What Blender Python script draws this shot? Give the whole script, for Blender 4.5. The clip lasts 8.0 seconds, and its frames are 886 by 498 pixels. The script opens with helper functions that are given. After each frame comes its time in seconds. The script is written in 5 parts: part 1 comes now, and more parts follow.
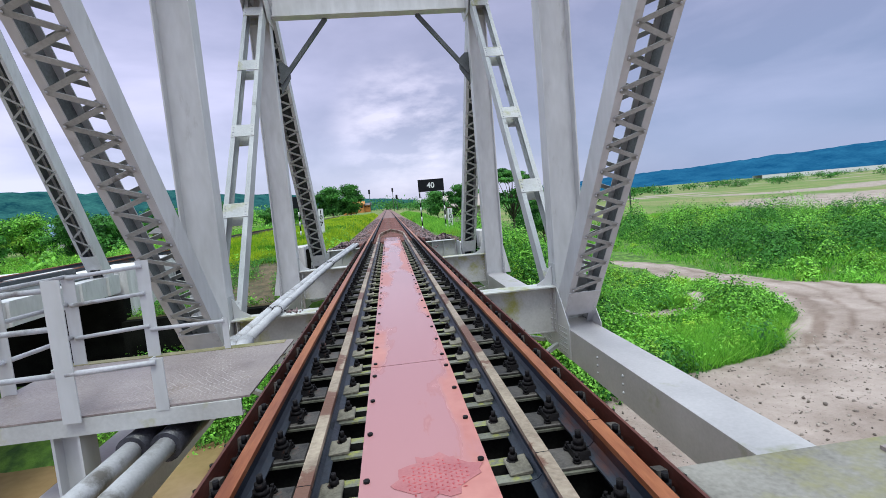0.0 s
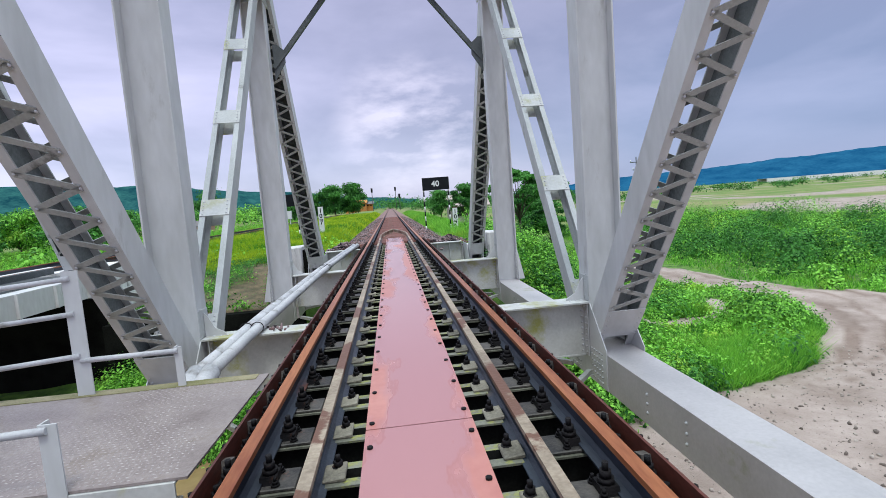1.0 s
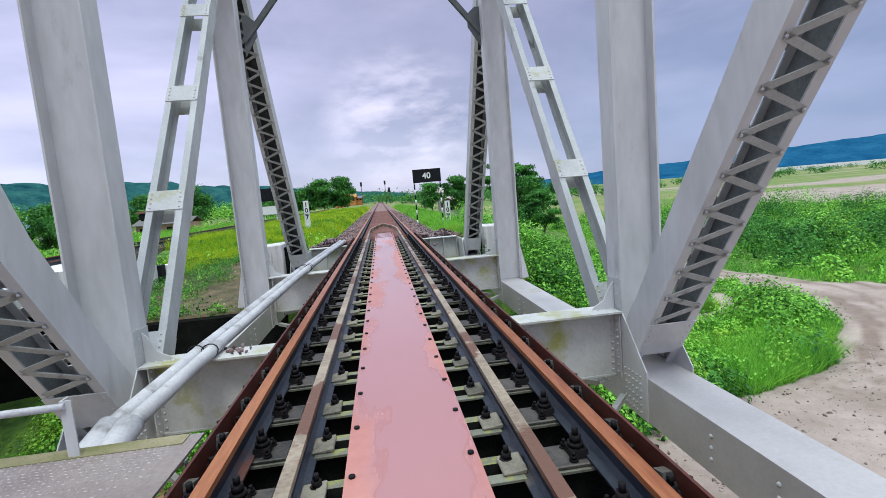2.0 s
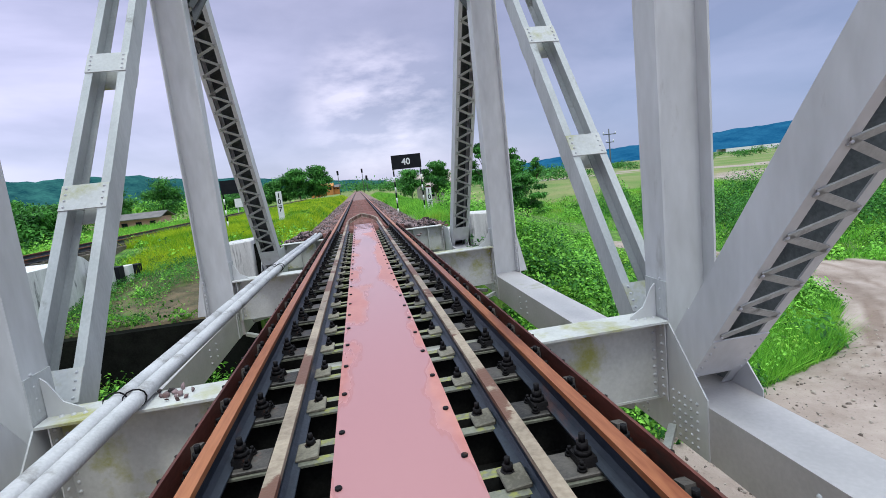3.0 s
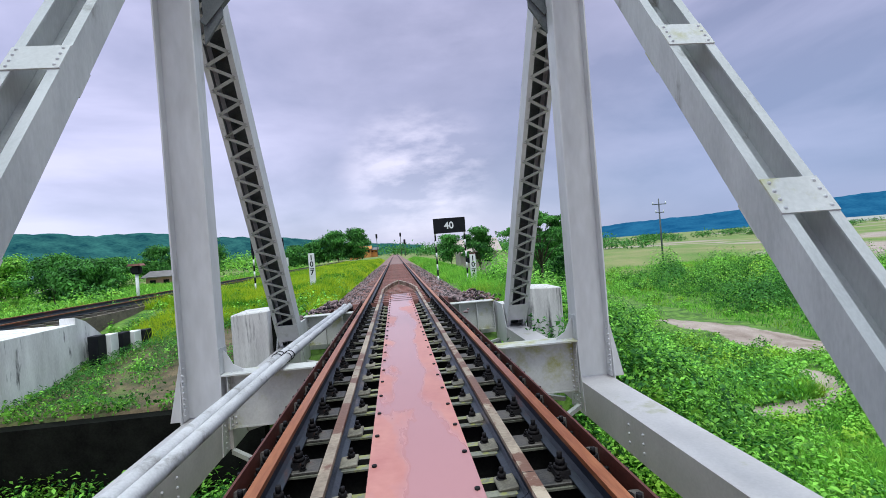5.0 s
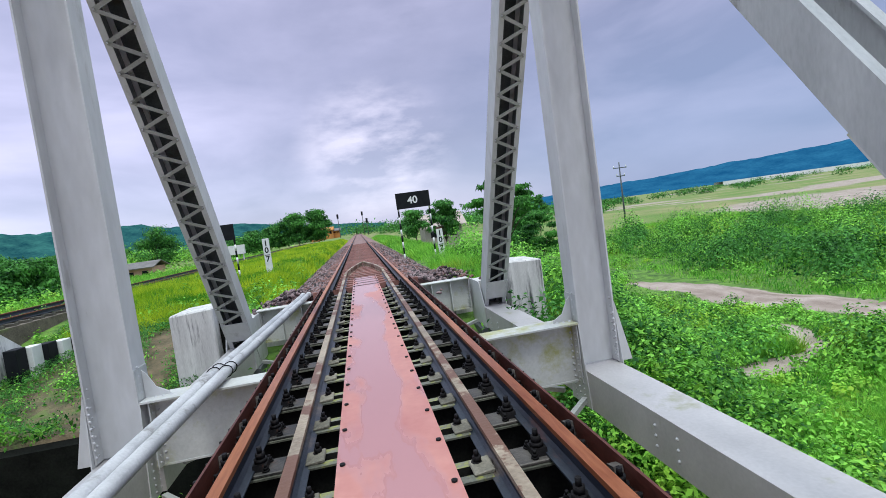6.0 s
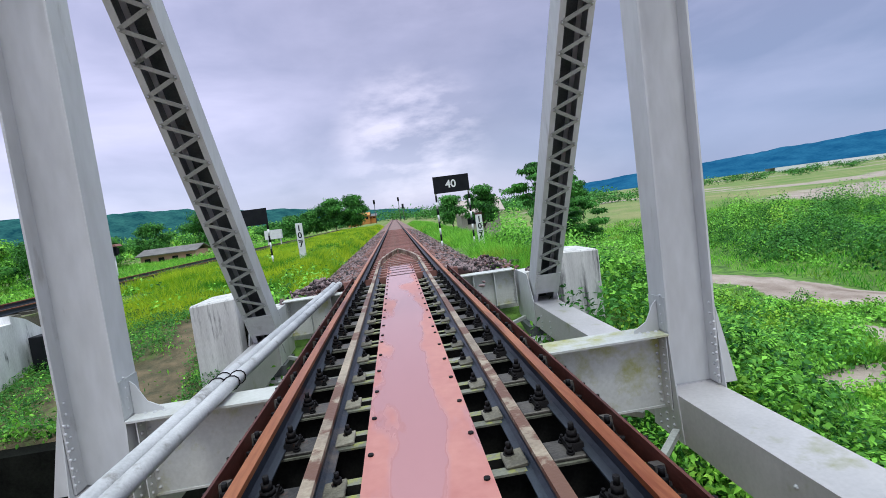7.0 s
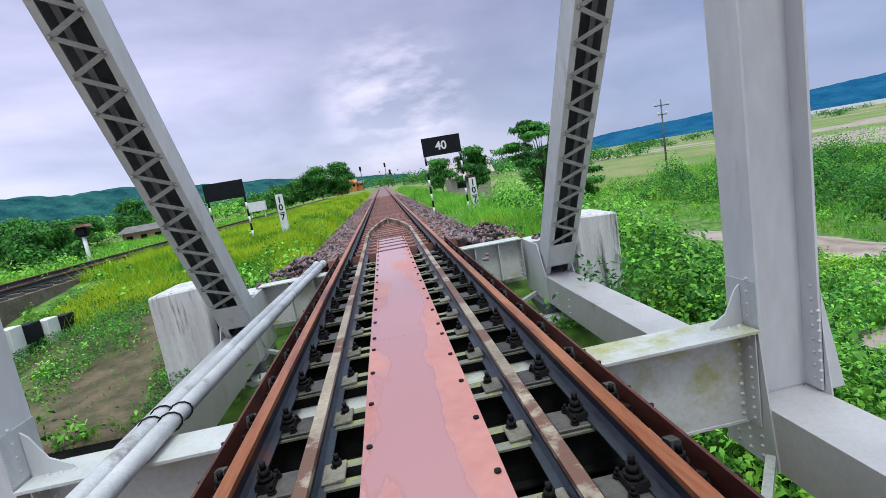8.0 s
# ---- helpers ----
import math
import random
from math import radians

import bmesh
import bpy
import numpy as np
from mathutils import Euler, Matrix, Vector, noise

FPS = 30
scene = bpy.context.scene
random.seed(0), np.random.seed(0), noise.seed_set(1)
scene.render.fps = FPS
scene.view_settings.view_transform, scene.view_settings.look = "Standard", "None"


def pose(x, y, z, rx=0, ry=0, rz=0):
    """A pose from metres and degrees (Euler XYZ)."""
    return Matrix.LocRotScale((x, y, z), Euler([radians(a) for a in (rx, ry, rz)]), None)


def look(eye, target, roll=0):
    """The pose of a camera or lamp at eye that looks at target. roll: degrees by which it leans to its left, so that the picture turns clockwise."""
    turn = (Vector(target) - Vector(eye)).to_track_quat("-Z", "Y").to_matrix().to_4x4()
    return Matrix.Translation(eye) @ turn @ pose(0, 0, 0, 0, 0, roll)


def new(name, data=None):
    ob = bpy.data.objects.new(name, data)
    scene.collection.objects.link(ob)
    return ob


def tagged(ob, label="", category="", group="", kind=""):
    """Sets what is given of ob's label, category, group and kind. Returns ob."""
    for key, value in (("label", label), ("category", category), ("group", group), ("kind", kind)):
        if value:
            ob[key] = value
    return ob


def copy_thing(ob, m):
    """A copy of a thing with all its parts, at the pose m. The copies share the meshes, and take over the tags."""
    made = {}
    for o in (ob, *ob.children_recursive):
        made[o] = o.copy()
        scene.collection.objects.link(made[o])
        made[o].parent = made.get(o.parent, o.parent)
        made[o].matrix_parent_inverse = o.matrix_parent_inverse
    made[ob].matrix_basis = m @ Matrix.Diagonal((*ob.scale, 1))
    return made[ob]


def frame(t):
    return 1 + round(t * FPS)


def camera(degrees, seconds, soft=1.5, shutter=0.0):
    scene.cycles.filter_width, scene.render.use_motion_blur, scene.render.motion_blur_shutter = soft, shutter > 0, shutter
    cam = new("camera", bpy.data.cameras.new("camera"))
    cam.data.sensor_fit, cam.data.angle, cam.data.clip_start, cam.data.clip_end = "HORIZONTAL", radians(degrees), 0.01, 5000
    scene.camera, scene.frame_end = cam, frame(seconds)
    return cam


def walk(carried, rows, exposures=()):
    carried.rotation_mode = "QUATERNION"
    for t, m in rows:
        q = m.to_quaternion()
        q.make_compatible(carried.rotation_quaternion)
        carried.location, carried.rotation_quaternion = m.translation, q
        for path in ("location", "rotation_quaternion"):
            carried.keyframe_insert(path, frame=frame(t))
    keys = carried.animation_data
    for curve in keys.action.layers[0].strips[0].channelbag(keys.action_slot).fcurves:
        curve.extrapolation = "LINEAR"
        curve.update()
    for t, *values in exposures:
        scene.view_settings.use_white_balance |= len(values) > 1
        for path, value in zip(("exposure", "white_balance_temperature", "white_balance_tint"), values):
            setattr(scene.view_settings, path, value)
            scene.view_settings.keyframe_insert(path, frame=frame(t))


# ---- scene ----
cam = camera(84.6, 8.0, 0.6)
PATH = [
    (0, (-0.059, -0.232, 1.156), (0.15, 1.748, 0.967), -5.0),
    (0.5, (-0.038, 0.386, 1.132), (0.247, 2.362, 1.01), -6.7),
    (1, (-0.068, 0.953, 1.154), (0.133, 2.933, 0.964), -4.3),
    (1.5, (-0.019, 1.545, 1.135), (0.242, 3.519, 0.941), -5.3),
    (1.7, (-0.036, 1.801, 1.115), (0.196, 3.777, 0.915), -4.5),
    (2.8, (-0.035, 3.088, 1.109), (0.25, 5.049, 0.837), -6.5),
    (3, (-0.038, 3.338, 1.116), (0.274, 5.294, 0.835), -6.3),
    (3.5, (-0.003, 3.947, 1.107), (0.446, 5.885, 0.899), -4.6),
    (4, (-0.065, 4.557, 1.128), (0.164, 6.531, 0.903), -4.8),
    (4.5, (-0.056, 5.185, 1.137), (0.214, 7.167, 1.16), -3.1),
    (4.7, (-0.067, 5.428, 1.152), (0.12, 7.42, 1.177), -2.9),
    (5.8, (-0.013, 6.764, 1.169), (0.309, 8.734, 1.053), -8.9),
    (6, (-0.007, 7.034, 1.16), (0.324, 9.003, 1.042), -7.9),
    (6.5, (0.085, 7.66, 1.126), (0.53, 9.603, 0.963), -8.5),
    (7, (0.02, 8.196, 1.135), (0.201, 10.182, 0.981), -7.5),
    (7.5, (0.08, 8.828, 1.136), (0.25, 10.81, 0.927), -9.9),
    (8, (0.019, 9.479, 1.154), (0.218, 11.446, 0.851), -9.7),
]
walk(cam, [(t, look(eye, target, roll)) for t, eye, target, roll in PATH], [(0.0, 0.28), (8.0, 0.28)])

# ---- light ----
world = bpy.data.worlds.new("world")
scene.world = world
world.use_nodes = True
wn, wl = world.node_tree.nodes, world.node_tree.links
wn.clear()
w_out, w_bg = wn.new("ShaderNodeOutputWorld"), wn.new("ShaderNodeBackground")
w_tc, w_sky = wn.new("ShaderNodeTexCoord"), wn.new("ShaderNodeTexSky")
w_sky.sky_type, w_sky.sun_disc = "NISHITA", False
w_sky.sun_elevation, w_sky.sun_rotation = radians(62), radians(200)
w_map = wn.new("ShaderNodeMapping")
w_map.inputs["Scale"].default_value = (1.0, 1.0, 2.6)
w_map.inputs["Location"].default_value = (0.35, 0.1, 0.2)
w_n1, w_n2 = wn.new("ShaderNodeTexNoise"), wn.new("ShaderNodeTexNoise")
w_n1.inputs["Scale"].default_value, w_n1.inputs["Detail"].default_value = 2.1, 6.0
w_n1.inputs["Roughness"].default_value, w_n1.inputs["Distortion"].default_value = 0.52, 0.3
w_r1 = wn.new("ShaderNodeValToRGB")
w_r1.color_ramp.elements[0].position, w_r1.color_ramp.elements[0].color = 0.37, (0.225, 0.235, 0.37, 1)
w_r1.color_ramp.elements[1].position, w_r1.color_ramp.elements[1].color = 0.65, (0.53, 0.51, 0.71, 1)
# overcast sky: brighter towards the zenith, paler towards the horizon
w_sep = wn.new("ShaderNodeSeparateXYZ")
w_zen = wn.new("ShaderNodeMapRange")
w_zen.inputs["From Min"].default_value, w_zen.inputs["From Max"].default_value = 0.44, 1.0
w_zen.inputs["To Min"].default_value, w_zen.inputs["To Max"].default_value = 1.0, 2.7
w_hor = wn.new("ShaderNodeMapRange")
w_hor.inputs["From Min"].default_value, w_hor.inputs["From Max"].default_value = 0.0, 0.16
w_hor.inputs["To Min"].default_value, w_hor.inputs["To Max"].default_value = 0.5, 0.0
w_mixh, w_mixs, w_mul = wn.new("ShaderNodeMix"), wn.new("ShaderNodeMix"), wn.new("ShaderNodeVectorMath")
w_mixh.data_type = w_mixs.data_type = "RGBA"
w_mixh.inputs["B"].default_value = (0.46, 0.50, 0.74, 1)
w_mixs.inputs["Factor"].default_value = 0.03
w_mul.operation = "SCALE"
wl.new(w_tc.outputs["Generated"], w_map.inputs["Vector"])
wl.new(w_map.outputs["Vector"], w_n1.inputs["Vector"])
wl.new(w_n1.outputs["Fac"], w_r1.inputs["Fac"])
wl.new(w_tc.outputs["Generated"], w_sep.inputs["Vector"])
wl.new(w_sep.outputs["Z"], w_zen.inputs["Value"])
wl.new(w_sep.outputs["Z"], w_hor.inputs["Value"])
wl.new(w_hor.outputs["Result"], w_mixh.inputs["Factor"])
# a bright break in the clouds low over the line
w_dot, w_spot, w_brk, w_mixk = wn.new("ShaderNodeVectorMath"), wn.new("ShaderNodeMapRange"), wn.new("ShaderNodeMath"), wn.new("ShaderNodeMix")
w_dot.operation = "DOT_PRODUCT"
w_dot.inputs[1].default_value = Vector((0.06, 1.0, 0.14)).normalized()
w_spot.inputs["From Min"].default_value, w_spot.inputs["From Max"].default_value = 0.984, 0.9992
w_spot.interpolation_type = "SMOOTHSTEP"
w_brk.operation = "MULTIPLY"
w_n2.inputs["Scale"].default_value, w_n2.inputs["Detail"].default_value, w_n2.inputs["Roughness"].default_value = 8.0, 7.0, 0.56
w_rag = wn.new("ShaderNodeMapRange")
w_rag.inputs["From Min"].default_value, w_rag.inputs["From Max"].default_value = 0.42, 0.66
wl.new(w_map.outputs["Vector"], w_n2.inputs["Vector"])
wl.new(w_n2.outputs["Fac"], w_rag.inputs["Value"])
w_mixk.data_type = "RGBA"
w_mixk.inputs["B"].default_value = (0.65, 0.61, 0.76, 1)
wl.new(w_tc.outputs["Generated"], w_dot.inputs[0])
wl.new(w_dot.outputs["Value"], w_spot.inputs["Value"])
wl.new(w_spot.outputs["Result"], w_brk.inputs[0])
wl.new(w_rag.outputs["Result"], w_brk.inputs[1])
wl.new(w_brk.outputs[0], w_mixk.inputs["Factor"])
# a broad grey cloud mass above it
w_mass, w_near, w_thick, w_mixm = wn.new("ShaderNodeVectorMath"), wn.new("ShaderNodeMapRange"), wn.new("ShaderNodeMath"), wn.new("ShaderNodeMix")
w_mass.operation = "DOT_PRODUCT"
w_mass.inputs[1].default_value = Vector((0.16, 1.0, 0.40)).normalized()
w_near.inputs["From Min"].default_value, w_near.inputs["From Max"].default_value = 0.90, 0.985
w_near.inputs["To Max"].default_value = 1.25
w_near.interpolation_type = "SMOOTHSTEP"
w_thick.operation = "MULTIPLY"
w_mixm.data_type = "RGBA"
w_mixm.inputs["B"].default_value = (0.285, 0.285, 0.42, 1)
wl.new(w_tc.outputs["Generated"], w_mass.inputs[0])
wl.new(w_mass.outputs["Value"], w_near.inputs["Value"])
wl.new(w_near.outputs["Result"], w_thick.inputs[0])
w_two = wn.new("ShaderNodeMath")
w_two.operation = "MULTIPLY_ADD"
w_two.inputs[1].default_value = 0.9
w_less = wn.new("ShaderNodeMath")
w_less.operation = "SUBTRACT"
w_less.inputs[0].default_value = 0.5
wl.new(w_n2.outputs["Fac"], w_less.inputs[1])
wl.new(w_less.outputs[0], w_two.inputs[0])
wl.new(w_n1.outputs["Fac"], w_two.inputs[2])
wl.new(w_two.outputs[0], w_thick.inputs[1])
wl.new(w_thick.outputs[0], w_mixm.inputs["Factor"])
wl.new(w_r1.outputs["Color"], w_mixm.inputs["A"])
wl.new(w_mixm.outputs["Result"], w_mixk.inputs["A"])
wl.new(w_mixk.outputs["Result"], w_mixh.inputs["A"])
wl.new(w_mixh.outputs["Result"], w_mixs.inputs["A"])
wl.new(w_sky.outputs["Color"], w_mixs.inputs["B"])
w_mixz, w_zf = wn.new("ShaderNodeMix"), wn.new("ShaderNodeMapRange")
w_mixz.data_type = "RGBA"
w_mixz.inputs["B"].default_value = (0.575, 0.685, 0.735, 1)
w_zf.inputs["From Min"].default_value, w_zf.inputs["From Max"].default_value = 0.45, 0.75
wl.new(w_sep.outputs["Z"], w_zf.inputs["Value"])
wl.new(w_zf.outputs["Result"], w_mixz.inputs["Factor"])
wl.new(w_mixs.outputs["Result"], w_mixz.inputs["A"])
wl.new(w_mixz.outputs["Result"], w_mul.inputs[0])
# the cloud cover is thinner on the river side, away from the plain
w_lx, w_lm = wn.new("ShaderNodeMapRange"), wn.new("ShaderNodeMath")
w_lx.inputs["From Min"].default_value, w_lx.inputs["From Max"].default_value = -0.65, 0.15
w_lx.inputs["To Min"].default_value, w_lx.inputs["To Max"].default_value = 1.12, 0.97
w_lm.operation = "MULTIPLY"
wl.new(w_sep.outputs["X"], w_lx.inputs["Value"])
wl.new(w_zen.outputs["Result"], w_lm.inputs[0])
wl.new(w_lx.outputs["Result"], w_lm.inputs[1])
wl.new(w_lm.outputs[0], w_mul.inputs["Scale"])
# a bluer cloud bank low towards the river plain
w_bank, w_low, w_fac, w_mixb = wn.new("ShaderNodeMapRange"), wn.new("ShaderNodeMapRange"), wn.new("ShaderNodeMath"), wn.new("ShaderNodeMix")
w_bank.inputs["From Min"].default_value, w_bank.inputs["From Max"].default_value = 0.12, 0.62
w_low.inputs["From Min"].default_value, w_low.inputs["From Max"].default_value = 0.42, 0.05
w_bank.interpolation_type = w_low.interpolation_type = "SMOOTHSTEP"
w_fac.operation = "MULTIPLY"
w_mixb.data_type = "RGBA"
w_mixb.inputs["B"].default_value = (0.20, 0.29, 0.50, 1)
wl.new(w_sep.outputs["X"], w_bank.inputs["Value"])
wl.new(w_sep.outputs["Z"], w_low.inputs["Value"])
wl.new(w_bank.outputs["Result"], w_fac.inputs[0])
wl.new(w_low.outputs["Result"], w_fac.inputs[1])
w_half = wn.new("ShaderNodeMath")
w_half.operation = "MULTIPLY"
w_half.inputs[1].default_value = 0.62
wl.new(w_fac.outputs[0], w_half.inputs[0])
wl.new(w_half.outputs[0], w_mixb.inputs["Factor"])
wl.new(w_mul.outputs["Vector"], w_mixb.inputs["A"])
wl.new(w_mixb.outputs["Result"], w_bg.inputs["Color"])
w_bg.inputs["Strength"].default_value = 1.0
wl.new(w_bg.outputs["Background"], w_out.inputs["Surface"])

sun = new("sun", bpy.data.lights.new("sun", "SUN"))
sun.data.energy, sun.data.angle, sun.data.color = 1.15, radians(14), (0.97, 1.0, 0.95)
sun.matrix_basis = look((1.5, -15, 34), (0, 0, 0))


# ---- materials ----
def surface(name, low, high, rough=0.6, metal=0.0, scale=3.0, fine=40.0, bump=0.15, spots=None, spot_scale=1.2, spot_at=0.62, rough_var=0.15, island=0.0, spec=0.5, stretch=None, transmit=0.0, spot_w=0.09, wet=None, vary=0.35):
    """Two tones mixed by coarse and fine noise, a third tone in patches, relief by the fine noise."""
    m = bpy.data.materials.new(name)
    m.use_nodes = True
    n, l = m.node_tree.nodes, m.node_tree.links
    b = n["Principled BSDF"]
    b.inputs["Metallic"].default_value = metal
    b.inputs["Specular IOR Level"].default_value = spec
    tc = n.new("ShaderNodeTexCoord")
    src = tc.outputs["Object"]
    if stretch:
        mp = n.new("ShaderNodeMapping")
        mp.inputs["Scale"].default_value = stretch
        l.new(src, mp.inputs["Vector"])
        src = mp.outputs["Vector"]
    c, f = n.new("ShaderNodeTexNoise"), n.new("ShaderNodeTexNoise")
    c.inputs["Scale"].default_value, c.inputs["Detail"].default_value = scale, 5.0
    f.inputs["Scale"].default_value, f.inputs["Detail"].default_value = fine, 3.0
    l.new(src, c.inputs["Vector"])
    l.new(src, f.inputs["Vector"])
    add = n.new("ShaderNodeMath")
    add.operation = "MULTIPLY_ADD"
    add.inputs[1].default_value = 0.35
    l.new(f.outputs["Fac"], add.inputs[0])
    sc = n.new("ShaderNodeMath")
    sc.operation = "MULTIPLY"
    sc.inputs[1].default_value = 0.65
    l.new(c.outputs["Fac"], sc.inputs[0])
    l.new(sc.outputs[0], add.inputs[2])
    value = add.outputs[0]
    if island:
        ge = n.new("ShaderNodeNewGeometry") if island < 2 else n.new("ShaderNodeObjectInfo")
        ia = n.new("ShaderNodeMath")
        ia.operation = "MULTIPLY_ADD"
        ia.inputs[1].default_value = vary if island < 2 else 0.22
        io = n.new("ShaderNodeMath")
        io.operation = "SUBTRACT"
        io.inputs[1].default_value = 0.5
        l.new(ge.outputs["Random Per Island" if island < 2 else "Random"], io.inputs[0])
        l.new(io.outputs[0], ia.inputs[0])
        l.new(value, ia.inputs[2])
        value = ia.outputs[0]
    r = n.new("ShaderNodeValToRGB")
    r.color_ramp.elements[0].position, r.color_ramp.elements[0].color = 0.34, (*low, 1)
    r.color_ramp.elements[1].position, r.color_ramp.elements[1].color = 0.66, (*high, 1)
    l.new(value, r.inputs["Fac"])
    colour = r.outputs["Color"]
    if spots:
        sp = n.new("ShaderNodeTexNoise")
        sp.inputs["Scale"].default_value, sp.inputs["Detail"].default_value, sp.inputs["Roughness"].default_value = spot_scale, 8.0, 0.65
        l.new(src, sp.inputs["Vector"])
        sr = n.new("ShaderNodeValToRGB")
        sr.color_ramp.elements[0].position, sr.color_ramp.elements[1].position = spot_at, spot_at + spot_w
        l.new(sp.outputs["Fac"], sr.inputs["Fac"])
        mx = n.new("ShaderNodeMix")
        mx.data_type = "RGBA"
        l.new(sr.outputs["Color"], mx.inputs["Factor"])
        l.new(colour, mx.inputs["A"])
        mx.inputs["B"].default_value = (*spots, 1)
        colour = mx.outputs["Result"]
    l.new(colour, b.inputs["Base Color"])
    rr = n.new("ShaderNodeMapRange")
    rr.inputs["To Min"].default_value, rr.inputs["To Max"].default_value = rough - rough_var, rough + rough_var
    l.new(c.outputs["Fac"], rr.inputs["Value"])
    l.new(rr.outputs["Result"], b.inputs["Roughness"])
    if wet is not None:
        mw = n.new("ShaderNodeMix")
        l.new(sr.outputs["Color"], mw.inputs["Factor"])
        l.new(rr.outputs["Result"], mw.inputs["A"])
        mw.inputs["B"].default_value = wet
        l.new(mw.outputs["Result"], b.inputs["Roughness"])
    if bump:
        bp = n.new("ShaderNodeBump")
        bp.inputs["Strength"].default_value, bp.inputs["Distance"].default_value = bump, 0.01
        l.new(f.outputs["Fac"], bp.inputs["Height"])
        l.new(bp.outputs["Normal"], b.inputs["Normal"])
    if transmit:
        tr, ms = n.new("ShaderNodeBsdfTranslucent"), n.new("ShaderNodeMixShader")
        l.new(colour, tr.inputs["Color"])
        ms.inputs["Fac"].default_value = transmit
        l.new(b.outputs["BSDF"], ms.inputs[1])
        l.new(tr.outputs["BSDF"], ms.inputs[2])
        l.new(ms.outputs["Shader"], n["Material Output"].inputs["Surface"])
    return m


PAINT = surface("silver_paint", (0.50, 0.50, 0.50), (0.64, 0.64, 0.65), 0.45, 0.0, 1.6, 7, 0.02, (0.33, 0.315, 0.29), 1.3, 0.61, stretch=(1.6, 1.6, 0.5), spot_w=0.14)
PAINT_OLD = surface("mossy_paint", (0.46, 0.46, 0.45), (0.62, 0.62, 0.61), 0.5, 0.0, 2.0, 30, 0.1, (0.36, 0.35, 0.10), 1.6, 0.53, spot_w=0.14)
PAINT_STREAKED = surface("streaked_paint", (0.40, 0.41, 0.41), (0.55, 0.56, 0.56), 0.5, 0.0, 2.0, 30, 0.1, (0.20, 0.19, 0.17), 1.5, 0.60, stretch=(1.6, 1.6, 0.5))
# dark steel; also carries shade in the end posts and under the deck
PAINT_DARK = surface("dark_steel_and_shade", (0.05, 0.06, 0.06), (0.12, 0.13, 0.14), 0.6, 0.0, 3.0, 40, 0.2, (0.06, 0.05, 0.04), 2.0, 0.6)
INSIDE_SHADE = surface("inside_shade", (0.15, 0.165, 0.17), (0.31, 0.33, 0.335), 0.7, 0.0, 2.0, 40, 0.1, spec=0.2)
CHORD = surface("chord_paint", (0.42, 0.395, 0.40), (0.54, 0.505, 0.515), 0.42, 0.0, 2.0, 30, 0.1, (0.25, 0.25, 0.09), 0.9, 0.60, spot_w=0.12)
LACING = surface("weathered_paint", (0.29, 0.295, 0.28), (0.46, 0.465, 0.45), 0.5, 0.0, 2.0, 40, 0.1, (0.13, 0.13, 0.12), 2.0, 0.6)
DECK_RELIEF = surface("worn_chequer", (0.30, 0.26, 0.26), (0.46, 0.42, 0.42), 0.4, 0.0, 3.0, 40, 0.05)
RIVET = surface("rivet_paint", (0.46, 0.46, 0.48), (0.60, 0.60, 0.62), 0.4, 0.0, 5.0, 60, 0.05)
RUST = surface("rail_rust", (0.13, 0.035, 0.015), (0.30, 0.095, 0.04), 0.55, 0.2, 4.0, 60, 0.3, (0.09, 0.03, 0.02), 3.0, 0.6, stretch=(1, 0.25, 1))
RAIL_TOP = surface("rail_head", (0.25, 0.065, 0.025), (0.52, 0.20, 0.085), 0.36, 0.3, 3.0, 50, 0.1, (0.17, 0.045, 0.02), 2.0, 0.55, stretch=(1, 0.12, 1))
# rail webs: sky tint and shade below the head are put into the colour
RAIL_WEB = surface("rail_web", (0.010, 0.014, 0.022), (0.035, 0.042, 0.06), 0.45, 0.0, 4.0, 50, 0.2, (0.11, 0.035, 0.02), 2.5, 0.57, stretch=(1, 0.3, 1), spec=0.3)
GUARD_TOP = surface("guard_rail_head", (0.20, 0.15, 0.11), (0.47, 0.38, 0.29), 0.5, 0.1, 5.0, 60, 0.3, (0.16, 0.075, 0.05), 2.0, 0.50, stretch=(0.6, 0.7, 1), spot_w=0.03)
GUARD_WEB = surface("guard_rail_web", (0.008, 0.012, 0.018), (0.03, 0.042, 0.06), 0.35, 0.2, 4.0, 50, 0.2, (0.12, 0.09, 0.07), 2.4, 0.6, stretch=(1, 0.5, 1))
SEAT = surface("seat_plate", (0.10, 0.09, 0.07), (0.30, 0.27, 0.215), 0.6, 0.1, 6.0, 60, 0.3, (0.13, 0.07, 0.045), 5.0, 0.6, island=2.0)
CHAIR = surface("rail_plate_rust", (0.025, 0.023, 0.023), (0.125, 0.11, 0.10), 0.5, 0.2, 6.0, 60, 0.3, (0.20, 0.07, 0.04), 4.0, 0.58, island=2.0)
RED_IRON = surface("red_oxide_steel", (0.055, 0.014, 0.010), (0.15, 0.04, 0.028), 0.5, 0.1, 3.0, 50, 0.25, (0.05, 0.03, 0.025), 3.0, 0.6, stretch=(1, 0.3, 1))
GREASE = surface("greased_iron", (0.004, 0.004, 0.005), (0.016, 0.014, 0.015), 0.5, 0.0, 8.0, 90, 0.3, (0.10, 0.045, 0.03), 6.0, 0.64, spec=0.12)
SLEEPER = surface("sleeper_steel", (0.075, 0.075, 0.06), (0.235, 0.235, 0.185), 0.5, 0.1, 3.0, 60, 0.2, (0.34, 0.35, 0.03), 2.6, 0.55, island=2.0, spot_w=0.06)
